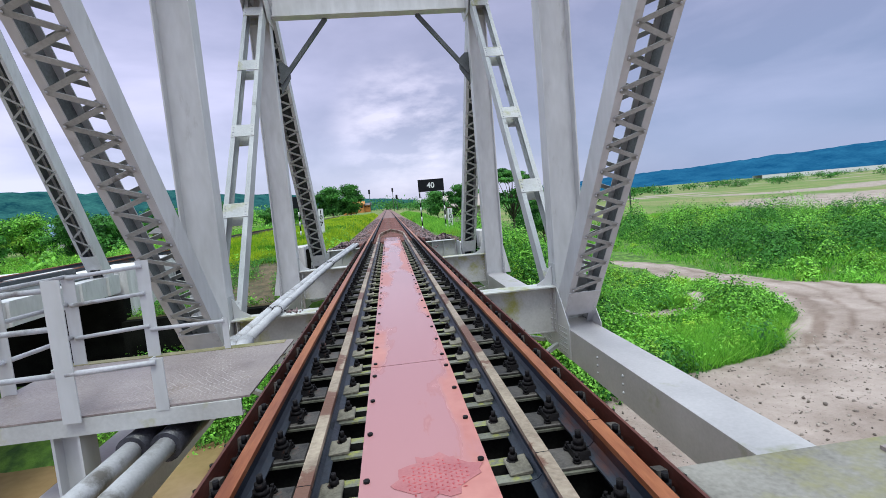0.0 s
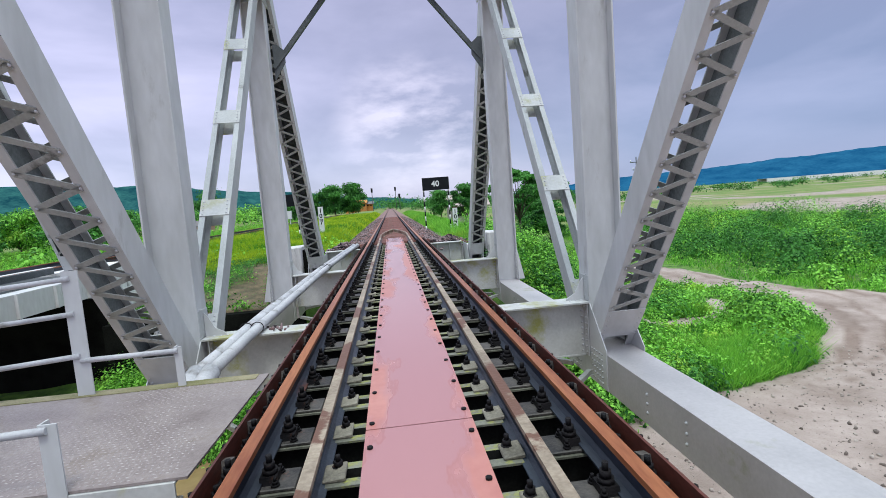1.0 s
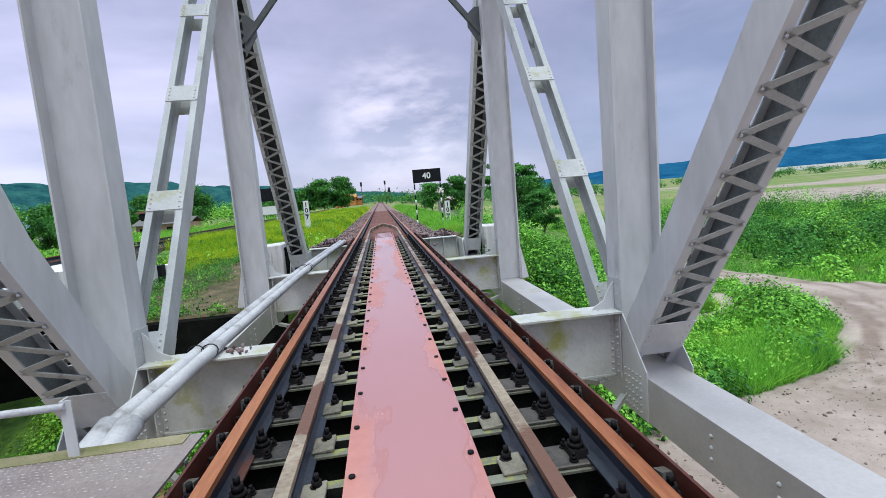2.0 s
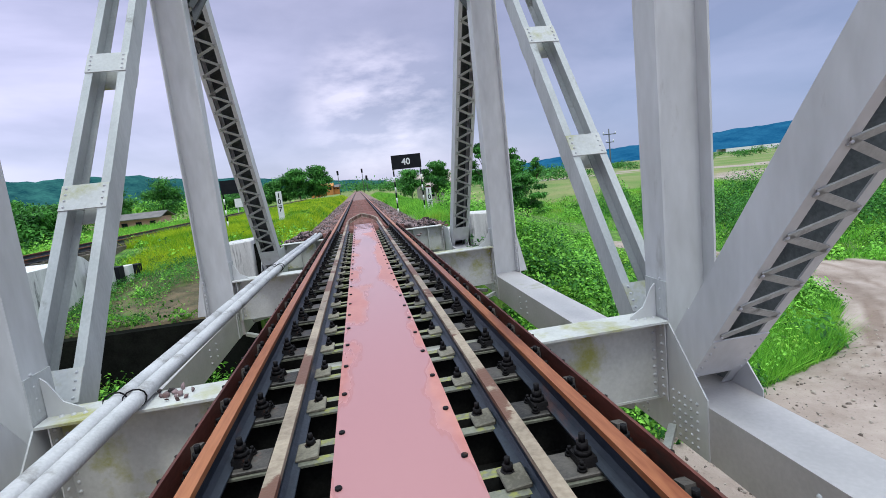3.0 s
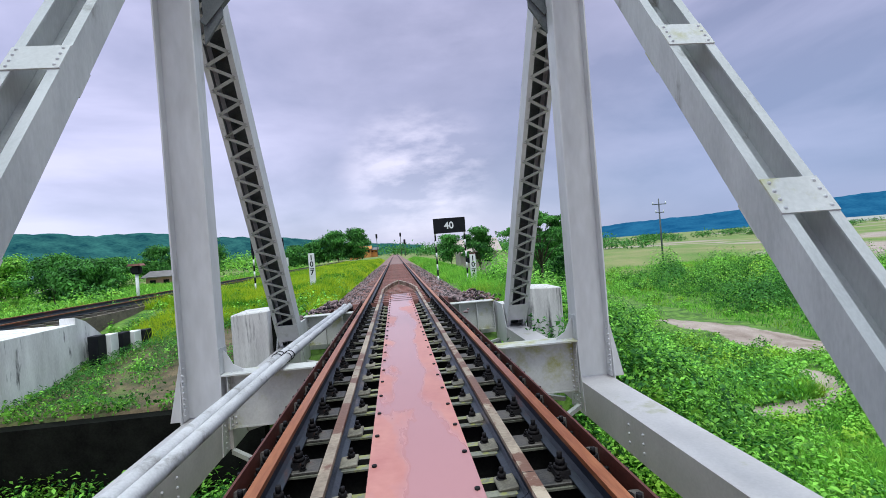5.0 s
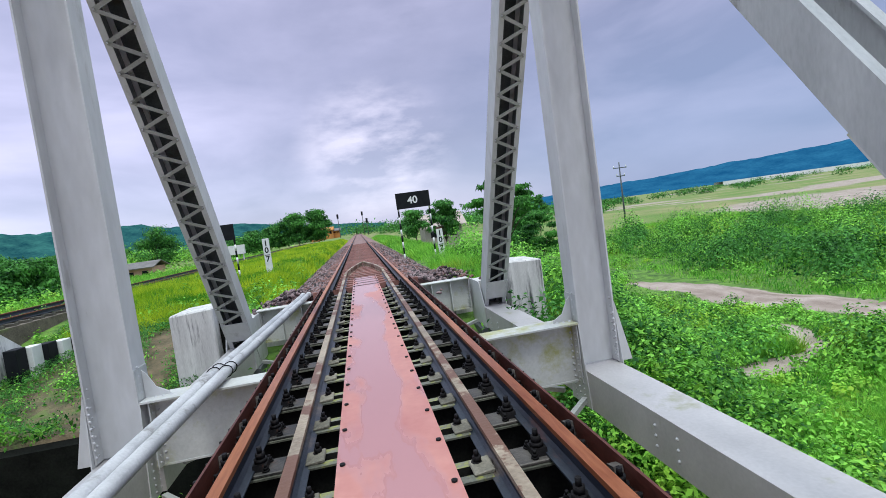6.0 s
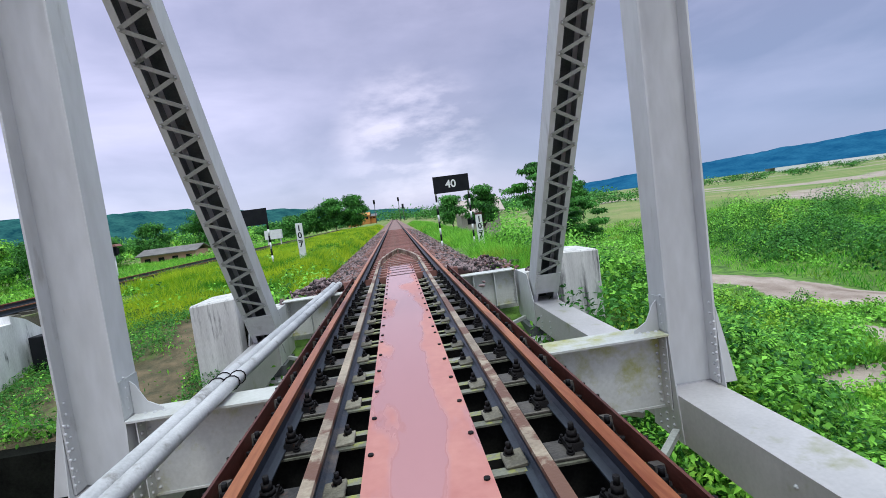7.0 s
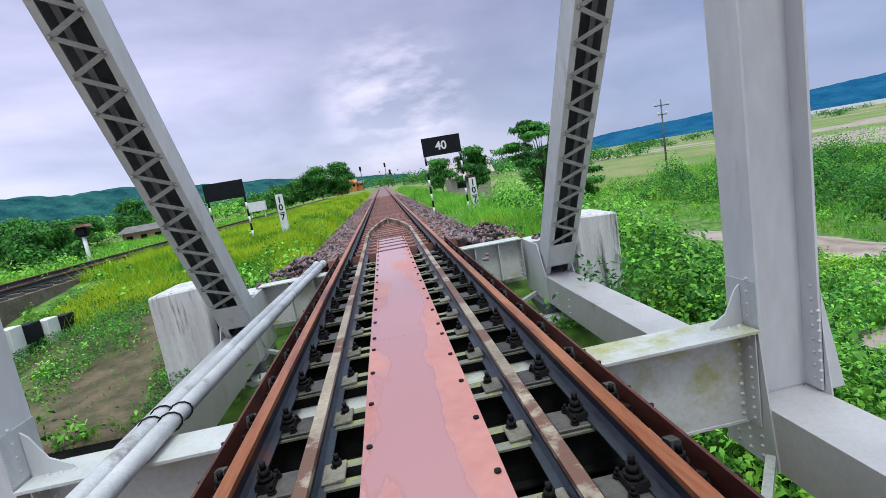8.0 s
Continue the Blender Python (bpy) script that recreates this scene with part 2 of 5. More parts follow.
SLEEPER_OLD = surface("sleeper_old", (0.05, 0.045, 0.035), (0.17, 0.15, 0.12), 0.8, 0.0, 3.0, 60, 0.3, (0.10, 0.13, 0.03), 2.0, 0.55, island=2.0)
SLEEPER_RED = surface("sleeper_rust", (0.14, 0.05, 0.04), (0.30, 0.13, 0.11), 0.7, 0.0, 3.0, 60, 0.3, (0.10, 0.08, 0.06), 2.0, 0.58, island=2.0)
WHITEWASH = surface("stained_whitewash", (0.55, 0.54, 0.54), (0.82, 0.81, 0.81), 0.8, 0.0, 1.6, 30, 0.35, (0.10, 0.10, 0.105), 1.9, 0.58, stretch=(2.2, 2.2, 0.4), spot_w=0.1)
CONCRETE = surface("stained_concrete", (0.43, 0.41, 0.415), (0.70, 0.68, 0.68), 0.8, 0.0, 1.6, 30, 0.35, (0.09, 0.09, 0.095), 2.1, 0.54, stretch=(3.0, 3.0, 0.32), spot_w=0.14)
CONCRETE_DARK = surface("stained_and_shaded_masonry", (0.004, 0.004, 0.004), (0.014, 0.015, 0.013), 0.95, 0.0, 2.0, 30, 0.4, spec=0.03)
PIPE = surface("pipe_paint", (0.42, 0.42, 0.44), (0.62, 0.61, 0.64), 0.5, 0.0, 3.0, 50, 0.15, (0.17, 0.155, 0.14), 3.2, 0.55, spot_w=0.14)
PIPE_WRAP = surface("black_wrap", (0.02, 0.02, 0.025), (0.07, 0.07, 0.09), 0.35, 0.0, 8.0, 60, 0.5)
DECK = surface("refuge_deck", (0.19, 0.15, 0.145), (0.35, 0.295, 0.285), 0.4, 0.0, 2.2, 50, 0.3, (0.20, 0.155, 0.13), 2.2, 0.56, spot_w=0.12)
MOSSY = surface("mossy_edge", (0.16, 0.16, 0.05), (0.34, 0.29, 0.19), 0.7, 0.0, 5.0, 60, 0.3)
GAP_SHADE = surface("gap_shade", (0.004, 0.004, 0.004), (0.010, 0.010, 0.009), 0.95, 0.0, 4.0, 40, 0.1, spec=0.0)
SLEEPER_SHADE = surface("sleeper_web_shade", (0.006, 0.006, 0.006), (0.022, 0.022, 0.02), 0.8, 0.0, 3.0, 60, 0.2, spec=0.1)
BLACK = surface("black_paint", (0.005, 0.006, 0.009), (0.013, 0.014, 0.018), 0.6, 0.0, 4.0, 60, 0.05, spec=0.15)
WHITE = surface("white_paint", (0.62, 0.62, 0.62), (0.78, 0.78, 0.78), 0.55, 0.0, 4.0, 60, 0.08, (0.45, 0.42, 0.38), 3.0, 0.64)
STONE = surface("ballast_stone", (0.02, 0.014, 0.016), (0.27, 0.19, 0.20), 0.8, 0.0, 4.0, 30, 0.3, (0.17, 0.075, 0.06), 2.0, 0.52, island=1.0, vary=0.6)
BARK = surface("bark", (0.06, 0.045, 0.035), (0.13, 0.10, 0.08), 0.9, 0.0, 6.0, 50, 0.5, stretch=(1, 1, 0.3))
LEAF = surface("leaf", (0.014, 0.10, 0.016), (0.31, 0.72, 0.10), 0.55, 0.0, 0.55, 4.0, 0.0, (0.44, 0.66, 0.06), 0.3, 0.53, island=1.0, transmit=0.25, vary=0.32, spec=0.15, spot_w=0.2)
LEAF_DARK = surface("dark_leaf", (0.009, 0.055, 0.015), (0.12, 0.38, 0.07), 0.55, 0.0, 0.7, 5.0, 0.0, island=1.0, transmit=0.25, vary=0.18, spec=0.12)
GRASS = surface("grass_blade", (0.05, 0.26, 0.025), (0.33, 0.72, 0.09), 0.5, 0.0, 0.35, 4.0, 0.0, (0.40, 0.42, 0.04), 0.25, 0.54, island=1.0, transmit=0.32, vary=0.25, spec=0.15, spot_w=0.2)
GRASS_YELLOW = surface("yellow_grass", (0.18, 0.38, 0.015), (0.60, 0.68, 0.04), 0.55, 0.0, 0.3, 4.0, 0.0, (0.07, 0.27, 0.02), 0.35, 0.50, island=1.0, transmit=0.38, vary=0.22, spec=0.15)


# ---- mesh helpers ----
def box(bm, x0, x1, y0, y1, z0, z1):
    v = [bm.verts.new((x, y, z)) for x in (x0, x1) for y in (y0, y1) for z in (z0, z1)]
    for f in ((0, 1, 3, 2), (4, 6, 7, 5), (0, 4, 5, 1), (2, 3, 7, 6), (0, 2, 6, 4), (1, 5, 7, 3)):
        bm.faces.new([v[i] for i in f])


def bar(bm, p, q, side, u0, u1, v0, v1):
    """A straight bar from p to q; u along side, v along the axis crossed with side."""
    p, q, side = Vector(p), Vector(q), Vector(side).normalized()
    ax = (q - p).normalized()
    side = (side - ax * side.dot(ax)).normalized()
    other = side.cross(ax)
    v = [bm.verts.new(e + side * u + other * w) for e in (p, q) for u in (u0, u1) for w in (v0, v1)]
    for f in ((0, 1, 3, 2), (4, 6, 7, 5), (0, 4, 5, 1), (2, 3, 7, 6), (0, 2, 6, 4), (1, 5, 7, 3)):
        bm.faces.new([v[i] for i in f])


def sweep(bm, profile, p, q, side):
    """A closed profile of (u, v) drawn from p to q; u along side, v across."""
    p, q, side = Vector(p), Vector(q), Vector(side).normalized()
    ax = (q - p).normalized()
    side = (side - ax * side.dot(ax)).normalized()
    other = side.cross(ax)
    if other.z < 0:
        other = -other
    lo, hi = [[bm.verts.new(e + side * u + other * v) for u, v in profile] for e in (p, q)]
    bm.faces.new(lo)
    bm.faces.new(hi[::-1])
    k = len(lo)
    for i in range(k):
        bm.faces.new((lo[i], hi[i], hi[(i + 1) % k], lo[(i + 1) % k]))


def i_beam(x0, x1, half, flange, web):
    """The outline of an I: flanges at x0 and x1, each 2 * half wide."""
    f, w = flange, web / 2
    return [(x0, -half), (x0 + f, -half), (x0 + f, -w), (x1 - f, -w), (x1 - f, -half), (x1, -half), (x1, half), (x1 - f, half), (x1 - f, w), (x0 + f, w), (x0 + f, half), (x0, half)]


def prism(bm, outline, axis, a0, a1):
    """An outline of pairs drawn out along x, y or z."""
    def at(c, a):
        return {"x": (a, c[0], c[1]), "y": (c[0], a, c[1]), "z": (c[0], c[1], a)}[axis]
    lo, hi = [bm.verts.new(at(c, a0)) for c in outline], [bm.verts.new(at(c, a1)) for c in outline]
    bm.faces.new(lo)
    bm.faces.new(hi[::-1])
    k = len(lo)
    for i in range(k):
        bm.faces.new((lo[i], hi[i], hi[(i + 1) % k], lo[(i + 1) % k]))


def tube(bm, points, r, sides=12):
    rings = []
    for i, p in enumerate(points):
        a, b = Vector(points[max(i - 1, 0)]), Vector(points[min(i + 1, len(points) - 1)])
        rad = r[i] if isinstance(r, (list, tuple)) else r
        d = (b - a).normalized()
        s = d.cross(Vector((0, 0, 1)))
        s = s.normalized() if s.length > 1e-4 else Vector((1, 0, 0))
        u = s.cross(d)
        rings.append([bm.verts.new(Vector(p) + rad * (s * math.cos(2 * math.pi * k / sides) + u * math.sin(2 * math.pi * k / sides))) for k in range(sides)])
    for a, b in zip(rings, rings[1:]):
        for k in range(sides):
            f = bm.faces.new((a[k], a[(k + 1) % sides], b[(k + 1) % sides], b[k]))
            f.smooth = True
    bm.faces.new(rings[0][::-1])
    bm.faces.new(rings[-1])


def dome(bm, c, n, r=0.016, sides=7):
    """A rivet head at c that faces n."""
    c, n = Vector(c), Vector(n).normalized()
    s = n.orthogonal().normalized()
    u = n.cross(s)
    lo, hi = [[bm.verts.new(c + n * h + w * (s * math.cos(2 * math.pi * k / sides) + u * math.sin(2 * math.pi * k / sides))) for k in range(sides)] for h, w in ((0, r), (r * 0.6, r * 0.7))]
    top = bm.verts.new(c + n * r * 0.85)
    for k in range(sides):
        j = (k + 1) % sides
        for f in (bm.faces.new((lo[k], lo[j], hi[j], hi[k])), bm.faces.new((hi[k], hi[j], top))):
            f.smooth = True


def part(name, bm, material, parent=None, label=""):
    bmesh.ops.recalc_face_normals(bm, faces=bm.faces)
    me = bpy.data.meshes.new(name)
    bm.to_mesh(me)
    bm.free()
    for m in material if isinstance(material, (list, tuple)) else [material]:
        me.materials.append(m)
    ob = new(name, me)
    if parent:
        ob.parent = parent
        if not parent.parent:
            ob.matrix_parent_inverse = parent.matrix_basis.inverted()
    if label:
        ob["label"] = label
    return ob


def thing(name, label, category, group="", at=(0, 0, 0), kind=""):
    e = new(name)
    e.empty_display_size = 0.2
    e.matrix_basis = Matrix.Translation(at)
    return tagged(e, label, category, group, kind)


def raw(name, verts, faces, material, smooth=False):
    me = bpy.data.meshes.new(name)
    me.from_pydata(verts, [], faces)
    me.materials.append(material)
    if smooth:
        me.shade_smooth()
    return new(name, me)


def fast_mesh(name, verts, corners, material, smooth=False):
    """Many alike faces at once; corners is an array of faces by corner count."""
    n, k = corners.shape
    me = bpy.data.meshes.new(name)
    me.vertices.add(len(verts))
    me.vertices.foreach_set("co", np.ascontiguousarray(verts, dtype=np.float32).ravel())
    me.loops.add(n * k)
    me.loops.foreach_set("vertex_index", np.ascontiguousarray(corners, dtype=np.int32).ravel())
    me.polygons.add(n)
    me.polygons.foreach_set("loop_start", np.arange(0, n * k, k, dtype=np.int32))
    me.materials.append(material)
    me.update(calc_edges=True)
    if smooth:
        me.shade_smooth()
    return new(name, me)


# ---- ground ----
rng = np.random.default_rng(7)
N0, N1, N2, N3 = 1.33, 7.16, 12.63, 17.87   # the truss's panel points along the line
BOTTOM, TOP = -1.10, 6.8                   # chord axes
IN, OUT = 2.42, 2.90                       # inner and outer face of the trusses
FACES = {1: (2.42, 2.90), -1: (2.48, 2.98)}


def ease(a, b, v):
    u = np.clip((v - a) / (b - a), 0, 1)
    return u * u * (3 - 2 * u)


def ripple(x, y, s, k=0.0):
    return np.sin(x * s + 1.3 * np.sin(y * s * 0.7 + k)) * np.cos(y * s * 0.9 + 1.7 * np.sin(x * s * 0.6 + k * 2))


def ground_height(x, y):
    x, y = np.asarray(x, float), np.asarray(y, float)
    low = -4.45 + 0.9 * ease(11, 17, y) * (1 - ease(4, 12, x)) - 0.5 * (1 - ease(12.0, 14.0, y)) * (1 - ease(1, 5, x))
    low = low + 2.2 * ease(35, 110, y) * (1 - ease(40, 140, x)) + 0.12 * ripple(x, y, 0.5) + 0.05 * ripple(x, y, 1.9, 1.0)
    across = (1 - ease(3.0, 10.5, x)) * ease(-34, -18, x)
    left = np.where(y < 16.5, 0.0, 0.67 + 0.33 * ease(16.6, 22.1 + 2.6 * ease(-6, -8.5, x), y))
    right = ease(11.5, 20.5, y)
    mix = ease(3.0, 5.0, x)
    along = left * (1 - mix) + right * mix
    crown = -0.60 - 0.22 * ease(-2.6, -4.5, x) + 0.52 * ease(-2.4, -3.4, x) * ease(22.5, 28, y) * ease(-16, -13.5, x) + 0.18 * ease(2.6, 3.4, x) * ease(22, 27, y) + 0.05 * ripple(x, y, 0.8, 2.0)
    return low + (crown - low) * across * along


def segment_gap(x, y, ax, ay, bx, by):
    t = np.clip(((x - ax) * (bx - ax) + (y - ay) * (by - ay)) / ((bx - ax) ** 2 + (by - ay) ** 2), 0, 1)
    return np.hypot(x - ax - t * (bx - ax), y - ay - t * (by - ay))


def sand_share(x, y):
    """1 on bare sand, 0 under grass."""
    wob = 0.6 * ripple(x, y, 0.55, 0.4) + 0.25 * ripple(x, y, 1.7, 2.4)
    left_edge = np.interp(y, [-20, 11.4, 12.4, 13, 14, 16, 19.7, 24.5, 27.2, 31.8, 36, 60], [3, 3.5, 8, 9.6, 12.4, 14.8, 17.3, 17.2, 16.4, 15.9, 16.2, 18])
    right_edge = np.interp(y, [-20, 10, 17, 19.8, 22.6, 28.5, 33, 36, 60], [60, 34, 24.5, 22.0, 20.2, 18.9, 17.7, 17.2, 19.4])
    road = ease(-0.7, 0.7, x - left_edge + wob * 0.7) * ease(-0.7, 0.7, right_edge - x + wob * 0.7) * ease(40, 35, y)
    foot = np.minimum(segment_gap(x, y, 8.8, 18.2, 11.3, 19.3), np.minimum(segment_gap(x, y, 11.3, 19.3, 13.8, 20.3), segment_gap(x, y, 13.8, 20.3, 14.7, 22.4)))
    foot = ease(0.75, 0.35, foot + wob * 0.2)
    far = 0.62 * ease(55, 70, np.hypot(x - 20, y)) * ease(20, 40, x) * ease(0.08, 0.45, ripple(x * 0.35, y, 0.09, 0.7) + 0.3 * ripple(x, y, 0.03))
    return np.clip(np.max([road, foot, far], axis=0), 0, 1)


def rut_share(x, y):
    """1 in the damp wheel tracks that bend with the sand road."""
    side = np.interp(y, [-20, 11.4, 12.4, 13, 14, 16, 19.7, 24.5, 27.2, 31.8, 36, 60], [3, 3.5, 8, 9.6, 12.4, 14.8, 17.3, 17.2, 16.4, 15.9, 16.2, 18]) + 0.12 * ripple(x, y, 0.9, 0.3)
    lanes = [ease(0.28, 0.08, np.abs(x - side - k)) for k in (0.7, 1.05, 2.1, 3.6, 5.3)]
    return np.max(lanes, axis=0) * ease(10, 14, y) * (0.55 + 0.45 * ripple(x, y, 0.8, 1.7))


def earth_share(x, y):
    """1 on bare brown earth of the left slope."""
    wob = 0.6 * ripple(x, y, 0.55, 0.4) + 0.35 * ripple(x, y, 1.7, 2.4)
    bare = ease(1.5, 0.3, segment_gap(x, y, -5.2, 21.1, -5.0, 16.8) + wob) * ease(-9, -8, x)
    return np.clip(np.maximum(bare, 0.55 * ease(23.1, 21.6, y) * ease(-9.4, -8.6, x) * ease(-2.8, -3.2, x) * ease(16.1, 16.5, y)), 0, 1)


def stretch_axis(lo, hi, near0, near1, step, grow=1.13):
    a, out, s = near1, [], step
    core = list(np.arange(near0, near1, step))
    while a < hi:
        out.append(a)
        s *= grow
        a += s
    out.append(hi)
    a, s, back = near0, step, []
    while a > lo:
        s *= grow
        a -= s
        back.append(max(a, lo))
    return np.array(back[::-1] + core + out)


gx, gy = stretch_axis(-3000, 3000, -12, 24, 0.3), stretch_axis(-400, 4000, 6, 36, 0.3)
gy = np.sort(np.append(gy, [16.48, 16.52]))
GX, GY = np.meshgrid(gx, gy)
gz = ground_height(GX, GY)
gv = np.stack([GX.ravel(), GY.ravel(), gz.ravel()], 1)
nx, ny = len(gx), len(gy)
gi = (np.arange(ny - 1)[:, None] * nx + np.arange(nx - 1)[None, :]).ravel()
GROUND = bpy.data.materials.new("meadow_and_sand")
ground = tagged(fast_mesh("ground", gv, np.stack([gi, gi + 1, gi + nx + 1, gi + nx], 1), GROUND, True), "green meadow with pale bare sand tracks beside the river", "ground", kind="structure")
att = ground.data.attributes.new("sand", "FLOAT", "POINT")
att.data.foreach_set("value", sand_share(GX, GY).ravel().astype(np.float32))
att3 = ground.data.attributes.new("plain", "FLOAT", "POINT")
att3.data.foreach_set("value", ease(50, 75, np.hypot(GX - 20, GY)).ravel().astype(np.float32))
att4 = ground.data.attributes.new("rut", "FLOAT", "POINT")
att4.data.foreach_set("value", np.clip(rut_share(GX, GY), 0, 1).ravel().astype(np.float32))
att2 = ground.data.attributes.new("earth", "FLOAT", "POINT")
att2.data.foreach_set("value", earth_share(GX, GY).ravel().astype(np.float32))
GROUND.use_nodes = True
mn, ml = GROUND.node_tree.nodes, GROUND.node_tree.links
mb = mn["Principled BSDF"]
mb.inputs["Roughness"].default_value = 0.9
m_tc, m_at = mn.new("ShaderNodeTexCoord"), mn.new("ShaderNodeAttribute")
m_at.attribute_name = "sand"


def noise_node(scale, detail=5.0, rough=0.55):
    t = mn.new("ShaderNodeTexNoise")
    t.inputs["Scale"].default_value, t.inputs["Detail"].default_value, t.inputs["Roughness"].default_value = scale, detail, rough
    ml.new(m_tc.outputs["Object"], t.inputs["Vector"])
    return t.outputs["Fac"]


def ramp_node(fac, p0, c0, p1, c1):
    r = mn.new("ShaderNodeValToRGB")
    r.color_ramp.elements[0].position, r.color_ramp.elements[0].color = p0, (*c0, 1)
    r.color_ramp.elements[1].position, r.color_ramp.elements[1].color = p1, (*c1, 1)
    ml.new(fac, r.inputs["Fac"])
    return r.outputs["Color"]


def mix_node(fac, a, b):
    m = mn.new("ShaderNodeMix")
    m.data_type = "RGBA"
    ml.new(fac, m.inputs["Factor"])
    ml.new(a, m.inputs["A"])
    ml.new(b, m.inputs["B"])
    return m.outputs["Result"]


g_small = ramp_node(noise_node(2.2), 0.35, (0.035, 0.09, 0.012), 0.65, (0.13, 0.26, 0.03))
g_wide = ramp_node(noise_node(0.05, 6.0, 0.6), 0.40, (0.12, 0.20, 0.03), 0.60, (0.27, 0.24, 0.105))
g_far = mix_node(ramp_node(noise_node(0.12, 6.0, 0.6), 0.35, (0.35, 0.35, 0.35), 0.6, (0.95, 0.95, 0.95)), g_small, g_wide)
m_pl = mn.new("ShaderNodeAttribute")
m_pl.attribute_name = "plain"
g_mix = mix_node(m_pl.outputs["Fac"], g_small, g_far)
s_big = ramp_node(noise_node(0.45, 8.0, 0.65), 0.36, (0.265, 0.20, 0.17), 0.64, (0.43, 0.345, 0.31))
s_grit = ramp_node(noise_node(9.0, 8.0, 0.7), 0.58, (1, 1, 1), 0.70, (0.5, 0.47, 0.45))
s_mul = mn.new("ShaderNodeMix")
s_mul.data_type, s_mul.blend_type = "RGBA", "MULTIPLY"
s_mul.inputs["Factor"].default_value = 0.8
ml.new(s_big, s_mul.inputs["A"])
ml.new(s_grit, s_mul.inputs["B"])
m_rt = mn.new("ShaderNodeAttribute")
m_rt.attribute_name = "rut"
s_rut = ramp_node(m_rt.outputs["Fac"], 0.1, (1, 1, 1), 0.9, (0.62, 0.56, 0.52))
s_two = mn.new("ShaderNodeMix")
s_two.data_type, s_two.blend_type = "RGBA", "MULTIPLY"
s_two.inputs["Factor"].default_value = 1.0
ml.new(s_mul.outputs["Result"], s_two.inputs["A"])
ml.new(s_rut, s_two.inputs["B"])
edge = mn.new("ShaderNodeMath")
edge.operation = "MULTIPLY_ADD"
edge.inputs[1].default_value, edge.inputs[2].default_value = 0.7, -0.35
ml.new(noise_node(3.0, 6.0, 0.65), edge.inputs[0])
shift = mn.new("ShaderNodeMath")
shift.operation = "ADD"
ml.new(m_at.outputs["Fac"], shift.inputs[0])
ml.new(edge.outputs[0], shift.inputs[1])
sharp = ramp_node(shift.outputs[0], 0.40, (0, 0, 0), 0.60, (1, 1, 1))
m_ea = mn.new("ShaderNodeAttribute")
m_ea.attribute_name = "earth"
e_col = ramp_node(noise_node(2.5, 8.0, 0.65), 0.35, (0.05, 0.048, 0.022), 0.65, (0.17, 0.12, 0.07))
shift2 = mn.new("ShaderNodeMath")
shift2.operation = "ADD"
ml.new(m_ea.outputs["Fac"], shift2.inputs[0])
ml.new(edge.outputs[0], shift2.inputs[1])
e_mix = mix_node(ramp_node(shift2.outputs[0], 0.35, (0, 0, 0), 0.6, (1, 1, 1)), g_mix, e_col)
ml.new(mix_node(sharp, e_mix, s_two.outputs["Result"]), mb.inputs["Base Color"])
g_bump = mn.new("ShaderNodeBump")
g_bump.inputs["Strength"].default_value, g_bump.inputs["Distance"].default_value = 0.7, 0.08
ml.new(noise_node(5.0, 8.0, 0.65), g_bump.inputs["Height"])
ml.new(g_bump.outputs["Normal"], mb.inputs["Normal"])

# muddy river under the near panels
WATER = surface("muddy_water", (0.26, 0.17, 0.08), (0.34, 0.23, 0.12), 0.14, 0.0, 0.8, 5.0, 0.08, rough_var=0.05)
tagged(raw("water", [(-120, -380, -4.62), (2.0, -380, -4.62), (2.0, 15.5, -4.62), (-120, 15.5, -4.62)], [(0, 1, 2, 3)], WATER), "still brown muddy river water under the bridge", "water", kind="structure")


# ---- distant hills ----
def ridge(name, points, depth, material, label):
    """A wooded ridge: rows of (x, y, height of the crest)."""
    p = np.array(points, float)
    t = np.linspace(0, len(p) - 1, 160)
    cx, cy, cz = (np.interp(t, np.arange(len(p)), p[:, i]) for i in range(3))
    crest = cz * (1 + 0.03 * np.sin(t * 5.1) + 0.02 * np.sin(t * 13.7 + 1)) + 0.016 * cz * rng.normal(size=160)
    rows = []
    back = np.stack([cx, cy], 1)
    back = back / np.linalg.norm(back, axis=1)[:, None]
    for k, (d, hgt) in enumerate(((-depth, 0.0), (-depth * 0.62, 0.38), (-depth * 0.3, 0.72), (-depth * 0.1, 0.93), (0, 1.0), (depth, 0.5))):
        jit = depth * 0.012 * rng.normal(size=160)
        rows.append(np.stack([cx + back[:, 0] * (d + jit), cy + back[:, 1] * (d + jit), -6 + (crest + 6) * hgt], 1))
    v = np.concatenate(rows)
    i = (np.arange(5)[:, None] * 160 + np.arange(159)[None, :]).ravel()
    return tagged(fast_mesh(name, v, np.stack([i, i + 1, i + 161, i + 160], 1), material, True), label, "hills", kind="structure")


# no haze volume: the hills' base colours are painted blue for distance
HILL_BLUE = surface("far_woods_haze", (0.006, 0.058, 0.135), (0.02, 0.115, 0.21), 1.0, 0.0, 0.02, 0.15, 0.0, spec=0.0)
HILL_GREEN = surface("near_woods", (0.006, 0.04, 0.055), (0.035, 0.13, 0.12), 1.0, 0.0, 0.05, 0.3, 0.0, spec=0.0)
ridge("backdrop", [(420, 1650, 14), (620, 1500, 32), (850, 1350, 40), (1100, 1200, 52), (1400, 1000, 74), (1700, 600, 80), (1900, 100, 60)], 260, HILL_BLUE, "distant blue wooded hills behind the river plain")
